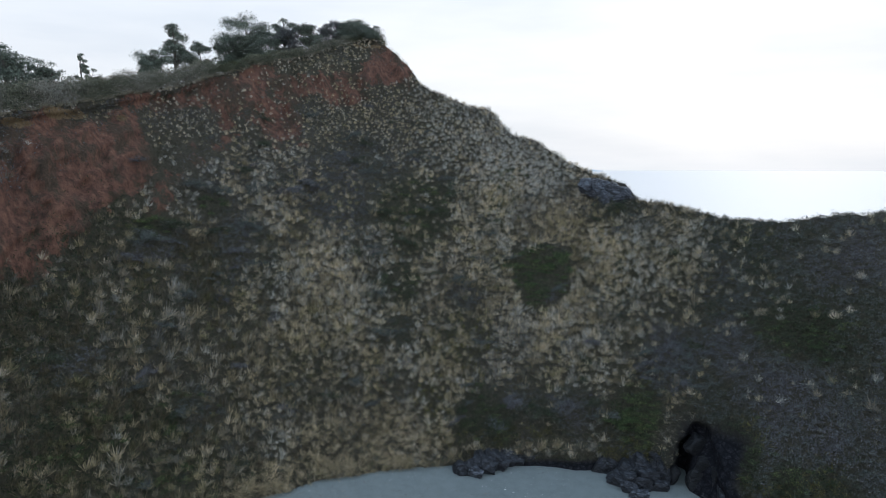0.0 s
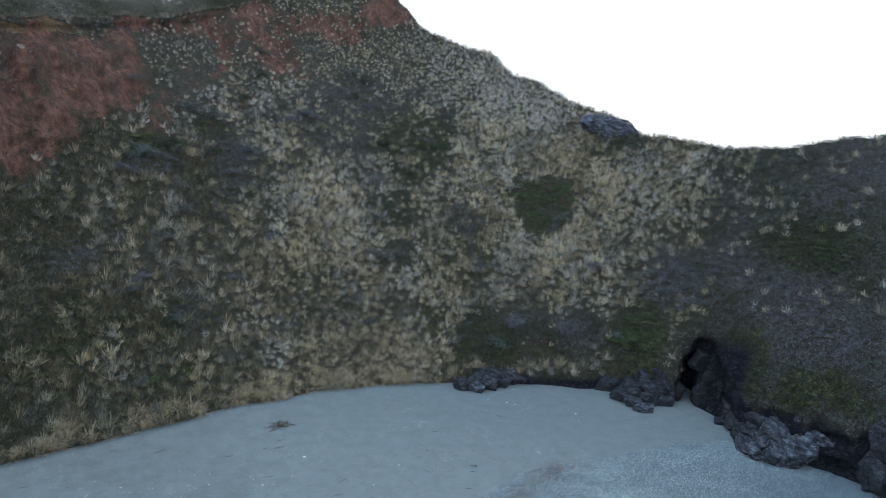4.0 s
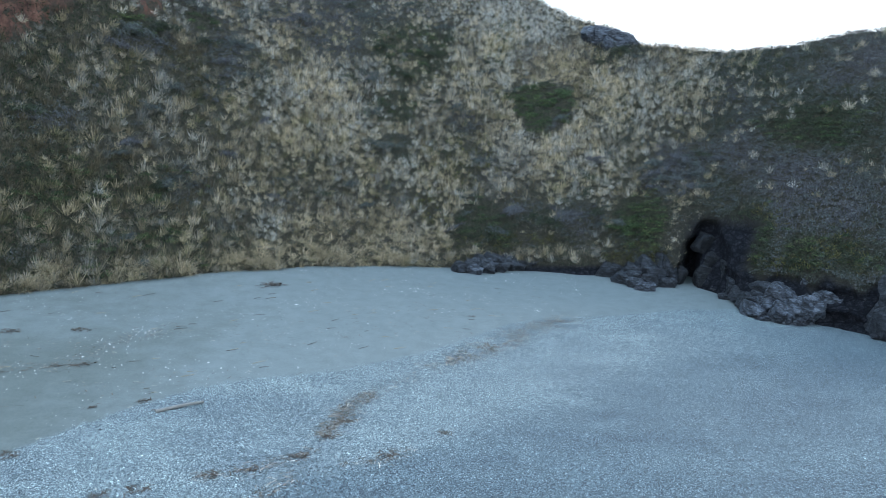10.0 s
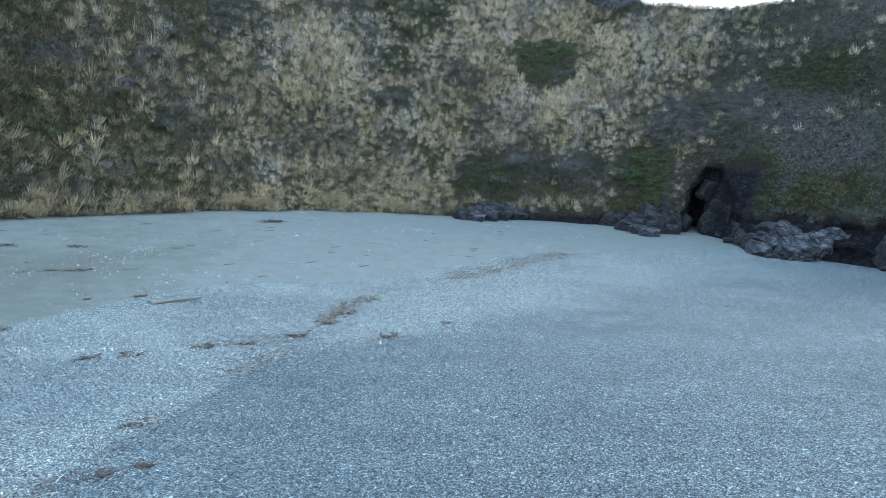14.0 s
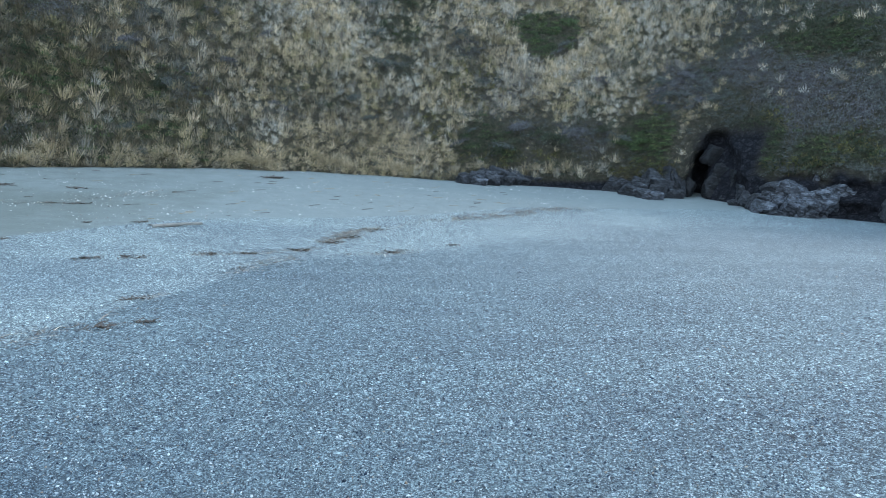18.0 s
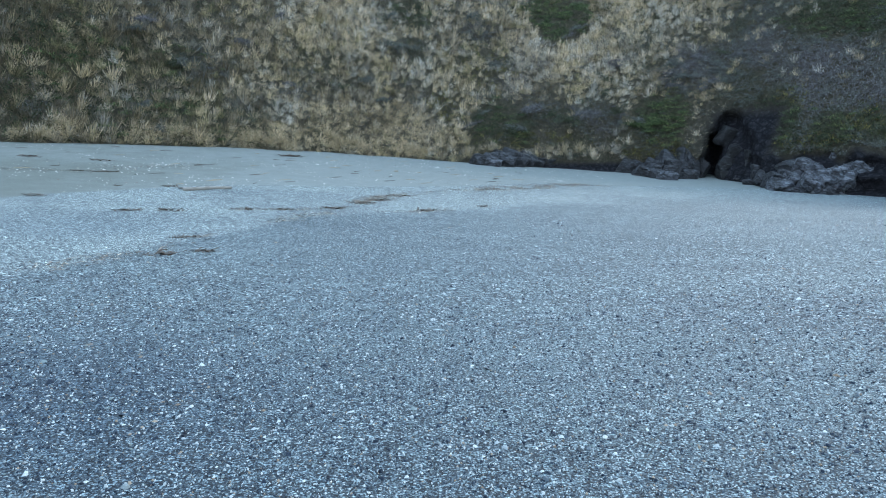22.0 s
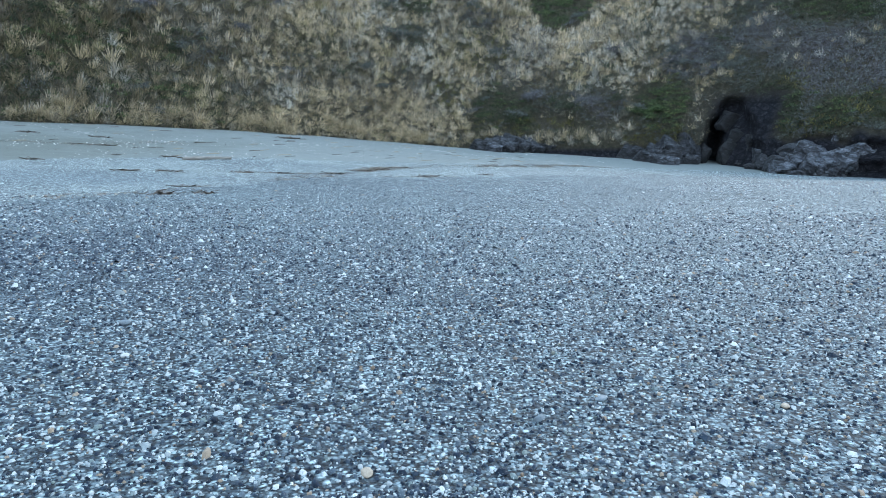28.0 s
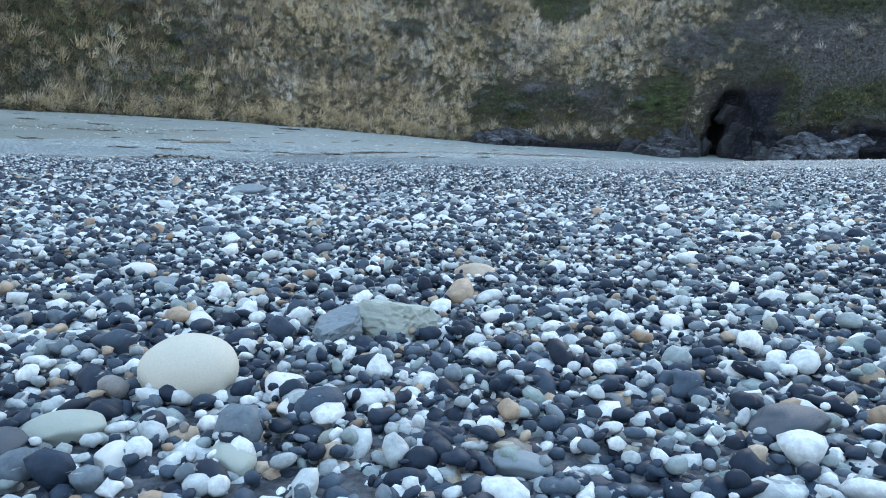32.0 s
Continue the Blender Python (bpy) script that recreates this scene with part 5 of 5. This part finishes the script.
    quads = (np.array([(0, 1, 3, 2), (2, 3, 5, 4)])[None] + (np.arange(n) * 6)[:, None, None]).reshape(-1, 4)
    shade = np.repeat(np.clip(rng.normal(0.42, 0.3, n), 0, 1), 6)
    tagged(new("tide_wrack", grid_mesh("tide_wrack", pts, quads, SHREDS, False, tint=shade)), "thin lines of brown and straw-coloured scraps left by the tide", "wrack", kind="stuff")


def build_sticks():
    rng = random.Random(31)
    for k in range(110):
        x, y = rng.uniform(-30, 6), rng.uniform(31, 62)
        if y < np.interp(x, *np.array(SAND_EDGE).T) + 0.5 or y > 66 + 0.55 * min(x, 0) - 2:
            continue
        bm = bmesh.new()
        length = rng.uniform(0.14, 0.48)
        tube(bm, (-length, 0, 0), (length, 0, 0.03), 0.018, 0.010, 5, (0, rng.uniform(-0.08, 0.08), 0.01), 5)
        data = bpy.data.meshes.new("stick")
        bm.to_mesh(data)
        bm.free()
        dark = rng.random() < 0.35
        data.materials.append(BARK if dark else TWIG)
        ob = new("stick", data)
        ob.location = on_beach(x, y, 0.015)
        ob.rotation_euler = (0, 0, rng.gauss(0.3, 0.5))
        tagged(ob, "dark wet stick lying on sand" if dark else "pale dry reed stalk lying on sand", "stick", "sticks on the sand")
    gen = np.random.default_rng(33)
    x, y = gen.uniform(-34, 14, 5200), gen.uniform(26, 70, 5200)
    ok = (along(SAND_EDGE, x, y) > 0.3) & (layered(x / 4, y / 2.5, 0, 88, 3) > 0.52)
    x, y = x[ok], y[ok]
    for run, count, wide in (([(-23.2, 35.1), (-20.5, 36.3), (-19.0, 41.4), (-17.4, 43.7), (-14.2, 48.0), (-10.7, 52.4), (-8.5, 55.9), (-4.9, 57.1), (-1.6, 59.9)], 620, 0.9), ([(-4, 58), (0.5, 57.5), (4, 59)], 120, 1.0)):
        p = np.array(run)
        t = gen.uniform(0, len(p) - 1.001, count)
        i = t.astype(int)
        q = p[i] + (p[i + 1] - p[i]) * (t - i)[:, None] + gen.normal(0, wide, (count, 2))
        thick = layered(q[:, 0] * 0.6, q[:, 1] * 0.6, 0, 69, 3) > 0.46
        x, y = np.concatenate([x, q[thick, 0]]), np.concatenate([y, q[thick, 1]])
    pts, faces = stone_field(gen, x, y, gen.lognormal(-3.65, 0.45, len(x)), OCTA, 0.45)
    tagged(new("shell_litter", grid_mesh("shell_litter", pts, faces, SHELL, True)), "white shell bits and pale pebbles littering the sand", "shell litter", kind="stuff")


def octa(level):
    bm = bmesh.new()
    bmesh.ops.create_icosphere(bm, subdivisions=1, radius=1) if level == 1 else None
    if level == 0:
        v = [bm.verts.new(p) for p in ((1, 0, 0), (0, 1, 0), (-1, 0, 0), (0, -1, 0), (0, 0, 1), (0, 0, -1))]
        for i in range(4):
            bm.faces.new((v[i], v[(i + 1) % 4], v[4]))
            bm.faces.new((v[(i + 1) % 4], v[i], v[5]))
    if level == 2:
        bmesh.ops.create_icosphere(bm, subdivisions=2, radius=1)
    hidden = [f for f in bm.faces if f.calc_center_median().z < (-0.75 if level == 1 else -0.3 if level == 0 else -9)]
    bmesh.ops.delete(bm, geom=hidden, context="FACES")
    pts = np.array([tuple(v.co) for v in bm.verts])
    bm.verts.index_update()
    tris = np.array([[v.index for v in f.verts] for f in bm.faces])
    bm.free()
    return pts, tris


def dome():
    """A low stone of ten triangles, open below."""
    ring = [(math.cos(t), math.sin(t)) for t in (0.0, 1.57, 3.14, 4.71)]
    pts = [(x, y, -0.35) for x, y in ring] + [(x * 0.62 - y * 0.25, y * 0.62 + x * 0.25, 0.72) for x, y in ring]
    tris = [t for i in range(4) for t in ((i, (i + 1) % 4, 4 + (i + 1) % 4), (i, 4 + (i + 1) % 4, 4 + i))] + [(4, 5, 6), (4, 6, 7)]
    return np.array(pts), np.array(tris)


def cap():
    """A rounded stone of fifteen triangles, open below."""
    turns = [2 * math.pi * i / 5 for i in range(5)]
    pts = [(math.cos(t), math.sin(t), -0.3) for t in turns] + [(0.78 * math.cos(t + 0.63), 0.78 * math.sin(t + 0.63), 0.5) for t in turns] + [(0, 0, 0.92)]
    tris = []
    for i in range(5):
        k = (i + 1) % 5
        tris += [(i, k, 5 + i), (k, 5 + k, 5 + i), (5 + i, 5 + k, 10)]
    return np.array(pts), np.array(tris)


OCTA, ICO, BALL, DOME, CAP = octa(0), octa(1), octa(2), dome(), cap()
SHELL = stone_material("shell_and_pale_stone", (0.5, 0.5, 0.47), (0.82, 0.81, 0.77), 40.0)


def stone_field(rng, x, y, r, template, bury=0.35, lift=0.0):
    """Many small stones on the beach in one mesh."""
    tp, tf = template
    n = len(x)
    s = r[:, None] * np.stack([rng.uniform(0.85, 1.5, n), rng.uniform(0.7, 1.1, n), rng.uniform(0.55, 0.95, n)], -1)
    k1, k2 = rng.normal(0, 1.6, (n, 3)), rng.normal(0, 2.6, (n, 3))
    dent = 1 + 0.26 * np.sin(k1 @ tp.T + rng.uniform(0, 6.3, (n, 1))) + 0.15 * np.sin(k2 @ tp.T + rng.uniform(0, 6.3, (n, 1)))
    p = tp[None] * s[:, None, :] * dent[:, :, None]
    ang, tilt = rng.uniform(0, 2 * np.pi, n), rng.normal(0, 0.3, n)
    ct, st = np.cos(tilt)[:, None], np.sin(tilt)[:, None]
    px, pz = p[..., 0] * ct - p[..., 2] * st, p[..., 0] * st + p[..., 2] * ct
    ca, sa = np.cos(ang)[:, None], np.sin(ang)[:, None]
    qx, qy = px * ca - p[..., 1] * sa, px * sa + p[..., 1] * ca
    z0 = beach_high(x, y) + s[:, 2] * (1 - 2 * bury) + lift
    pts = np.stack([qx + x[:, None], qy + y[:, None], pz + z0[:, None]], -1).reshape(-1, 3)
    faces = (tf[None] + (np.arange(n) * len(tp))[:, None, None]).reshape(-1, 3)
    return pts, faces


SPOT = (-1.55, 0.45)


def build_pebbles():
    rng = np.random.default_rng(21)
    # finest gravel round the landing spot, in two layers
    for n, inner, outer, template, label in ((10500, 0.0, 0.235, BALL, "bed of small rounded white, grey and slate pebbles"), (30000, 0.225, 0.53, ICO, "bed of small pebbles beside the landing spot")):
        rad, ang = np.sqrt(inner ** 2 + (outer ** 2 - inner ** 2) * rng.random(n)), rng.uniform(0, 2 * np.pi, n)
        x, y = SPOT[0] + rad * np.cos(ang), SPOT[1] - 0.13 + rad * np.sin(ang)
        front = np.abs(x - SPOT[0]) < 0.12 + 0.72 * (y - SPOT[1] + 0.42)
        x, y, n = x[front], y[front], int(front.sum())
        lift = np.where(np.arange(n) < n * 0.55, -0.0045, 0.0005) + rng.uniform(-0.003, 0.004, n)
        pts, faces = stone_field(rng, x, y, np.clip(rng.lognormal(-6.02, 0.40, n), 0.0013, 0.0085), template, 0.25, lift)
        tagged(new("pebble_bed", grid_mesh("pebble_bed", pts, faces, PEBBLES, True)), label, "pebbles", kind="stuff")
    # stones that fill the gaps underneath
    n = 15000
    rad, ang = 0.40 * np.sqrt(rng.random(n)), rng.uniform(0, 2 * np.pi, n)
    x, y = SPOT[0] + rad * np.cos(ang), SPOT[1] - 0.16 + rad * np.sin(ang)
    front = np.abs(x - SPOT[0]) < 0.12 + 0.72 * (y - SPOT[1] + 0.42)
    x, y = x[front], y[front]
    pts, faces = stone_field(rng, x, y, np.clip(rng.lognormal(-5.75, 0.3, len(x)), 0.002, 0.007), ICO, 0.55, -0.001)
    tagged(new("pebble_bed", grid_mesh("pebble_bed", pts, faces, PEBBLES, True)), "lower layer of small pebbles wedged between larger ones", "pebbles", kind="stuff")
    n = 33000
    rad, ang = np.sqrt(0.19 + 1.99 * rng.random(n)), rng.uniform(0.45, np.pi - 0.45, n)
    x, y = SPOT[0] + rad * np.cos(ang), SPOT[1] - 0.08 + rad * np.sin(ang)
    pts, faces = stone_field(rng, x, y, np.clip(rng.lognormal(-5.55, 0.38, n), 0.0022, 0.012), CAP, 0.25, rng.uniform(-0.004, 0.002, n))
    tagged(new("pebble_bed", grid_mesh("pebble_bed", pts, faces, PEBBLES, True)), "bed of mixed white and slate-grey pebbles on the shore", "pebbles", kind="stuff")
    # coarser bed further up the beach
    n = 64000
    y = 1.0 + 13.0 * (1 - np.sqrt(rng.random(n))) + rng.normal(0, 0.15, n)
    x = SPOT[0] - 0.05 + rng.uniform(-1, 1, n) * (0.3 + 0.70 * y)
    keep = np.hypot(x - SPOT[0], y - SPOT[1] + 0.08) > 1.36
    x, y = x[keep], y[keep]
    pts, faces = stone_field(rng, x, y, np.clip(rng.lognormal(-5.15, 0.38, len(x)) * (0.80 + 0.06 * y), 0.003, 0.022), DOME, 0.3)
    tagged(new("pebble_bed", grid_mesh("pebble_bed", pts, faces, PEBBLES, True)), "coarser bed of mixed pebbles higher up the shore", "pebbles", kind="stuff")
    # scattered larger stones on the wider gravel
    n = 34000
    x, y = rng.uniform(-16, 18, n), 5.2 + 20 * rng.random(n) ** 1.4
    keep = along(WET_EDGE, x, y) < 2.5
    x, y = x[keep], y[keep]
    pts, faces = stone_field(rng, x, y, np.clip(rng.lognormal(-4.45, 0.40, len(x)), 0.005, 0.04), OCTA, 0.4)
    tagged(new("scattered_stones", grid_mesh("scattered_stones", pts, faces, PEBBLES, True)), "larger pebbles strewn over the wide gravel bank", "pebbles", kind="stuff")
    # the nearest pebbles, one by one
    shapes = []
    for k in range(14):
        bm = boulder(300 + k, (1.0, 0.8, 0.6), 3, 8)
        for f in bm.faces:
            f.smooth = True
        data = bpy.data.meshes.new("pebble")
        bm.to_mesh(data)
        bm.free()
        data.materials.append(PEBBLE)
        shapes.append(data)
    pick = random.Random(6)
    for _ in range(290):
        d, t = 0.45 * math.sqrt(pick.random()), pick.uniform(0, 2 * math.pi)
        px, py = SPOT[0] + d * math.cos(t), SPOT[1] - 0.08 + d * math.sin(t)
        r = min(0.0055, max(0.0028, pick.lognormvariate(-5.6, 0.2)))
        ob = new("pebble", pick.choice(shapes))
        ob.matrix_world = Matrix.Translation(on_beach(px, py, r * 0.35)) @ pose(0, 0, 0, pick.gauss(0, 14), pick.gauss(0, 14), pick.uniform(0, 360)) @ Matrix.Diagonal((r, r, r, 1))
        ob.parent = GROUND


def stone(name, x, y, size, material, seed, label, facets=5, turn=0.0, tip=(0, 0), sink=0.3):
    """One larger stone: half sizes in metres, tipped by degrees."""
    bm = boulder(seed, (1, 1, 1), 4, facets)
    if facets <= 9:
        bmesh.ops.smooth_vert(bm, verts=bm.verts, factor=0.5, use_axis_x=True, use_axis_y=True, use_axis_z=True)
    for f in bm.faces:
        f.smooth = facets <= 9
    data = bpy.data.meshes.new(name)
    bm.to_mesh(data)
    bm.free()
    data.materials.append(material)
    ob = new(name, data)
    ob.matrix_world = Matrix.Translation(on_beach(x, y, size[2] * (1 - 2 * sink))) @ pose(0, 0, 0, tip[0], tip[1], turn) @ Matrix.Diagonal((*size, 1))
    return tagged(ob, label, "stone", "stones among the pebbles")


def egg_stone():
    bm = bmesh.new()
    bmesh.ops.create_uvsphere(bm, u_segments=40, v_segments=24, radius=1)
    for v in bm.verts:
        v.co += v.co.normalized() * 0.03 * noise.noise(v.co * 1.4)
    for f in bm.faces:
        f.smooth = True
    data = bpy.data.meshes.new("egg_stone")
    bm.to_mesh(data)
    bm.free()
    data.materials.append(BUFF)
    ob = new("egg_stone", data)
    ob.matrix_world = Matrix.Translation(on_beach(-1.6505, 0.234, 0.0102)) @ pose(0, 0, 0, 22, 0, 0) @ Matrix.Diagonal((0.0193, 0.0160, 0.0124, 1))
    tagged(ob, "smooth egg-shaped buff stone resting on the pebbles", "stone", "stones among the pebbles")


def build_stones():
    egg_stone()
    flat = "flat dark slate stone lying among pebbles"
    white = "white quartz pebble larger than its neighbours"
    stone("slab_stone", -1.580, 0.331, (0.0265, 0.013, 0.0145), GREENSTONE, 401, "grey-green slab with a pale upper edge, tilted in gravel", 12, -8, (-20, 8), 0.22)
    stone("wedge_stone", -1.604, 0.312, (0.0165, 0.011, 0.0105), SLATE, 402, "blue-grey wedge stone leaning against a slab", 12, 25, (10, -25), 0.2)
    for k, (x, y, w, m) in enumerate(((-1.783, 0.487, 0.026, WHITE), (-1.13, 1.29, 0.036, WHITE), (-1.45, 0.79, 0.020, WHITE), (-1.614, 0.236, 0.021, WHITE), (-1.683, 0.338, 0.019, WHITE), (-1.52, 0.365, 0.019, WHITE), (-1.49, 0.345, 0.014, WHITE),
                                      (-1.649, 0.171, 0.016, WHITE), (-1.42, 0.27, 0.018, WHITE), (-1.53, 0.295, 0.013, WHITE), (-1.32, 0.61, 0.029, WHITE), (-1.602, 0.212, 0.019, WHITE), (-1.42, 0.36, 0.018, WHITE), (-2.0, 1.39, 0.030, WHITE), (-1.87, 1.25, 0.020, WHITE), (-1.42, 1.61, 0.024, WHITE), (-3.07, 3.03, 0.04, WHITE), (-0.19, 5.44, 0.06, WHITE), (-1.95, 2.67, 0.035, WHITE))):
        stone("white_stone", x, y, (w * 0.52, w * 0.4, w * 0.3), m, 410 + k, white, 6, 37 * k, (0, 0), 0.25)
    for k, (x, y, w, m, label) in enumerate(((-1.676, 0.188, 0.028, GREENSTONE, "mottled pale green stone half buried in pebbles"), (-1.69, 0.172, 0.026, DARK, flat), (-1.615, 0.173, 0.020, GREENSTONE, "small greenish stone in front of the egg stone"), (-1.528, 0.172, 0.020, SLATE, "blue-grey pointed stone standing in gravel"),
                                             (-1.43, 0.205, 0.034, DARK, flat), (-1.30, 0.44, 0.022, GREENSTONE, "greenish grey pebble among white ones"), (-1.527, 0.51, 0.038, TAN, "pale tan flat stone among pebbles"), (-2.01, 1.58, 0.085, SLATE, "large flat blue-grey stone on the gravel"), (-1.99, 1.75, 0.050, DARK, flat),
                                             (-1.85, 1.92, 0.052, TAN, "pale tan oval stone on the gravel"), (-1.51, 1.69, 0.048, DARK, flat), (-1.68, 1.26, 0.036, SLATE, "rounded blue-grey stone on the gravel"), (-0.31, 2.55, 0.048, TAN, "brown stone lying on the gravel"), (-2.17, 1.13, 0.045, DARK, flat), (-3.35, 3.62, 0.072, SLATE, "large flat blue-grey stone on the gravel"), (-1.01, 2.59, 0.055, SLATE, "rounded blue-grey stone on the gravel"), (-1.12, 1.18, 0.028, TAN, "pale tan pebble on the gravel"), (-1.74, 0.44, 0.03, SLATE, "flat grey pebble among white ones"))):
        stone("beach_stone", x, y, (w * 0.52, w * 0.36, w * 0.2), m, 450 + k, label, 7, 50 * k + 10, (4, -5), 0.2)


plant_tussocks()
plant_cover()
plant_undergrowth()
plant_scrub()
plant_clumps()
plant_shrubs()
plant_trees()
build_rocks()
build_log()
build_wrack()
build_sticks()
build_stones()
build_pebbles()
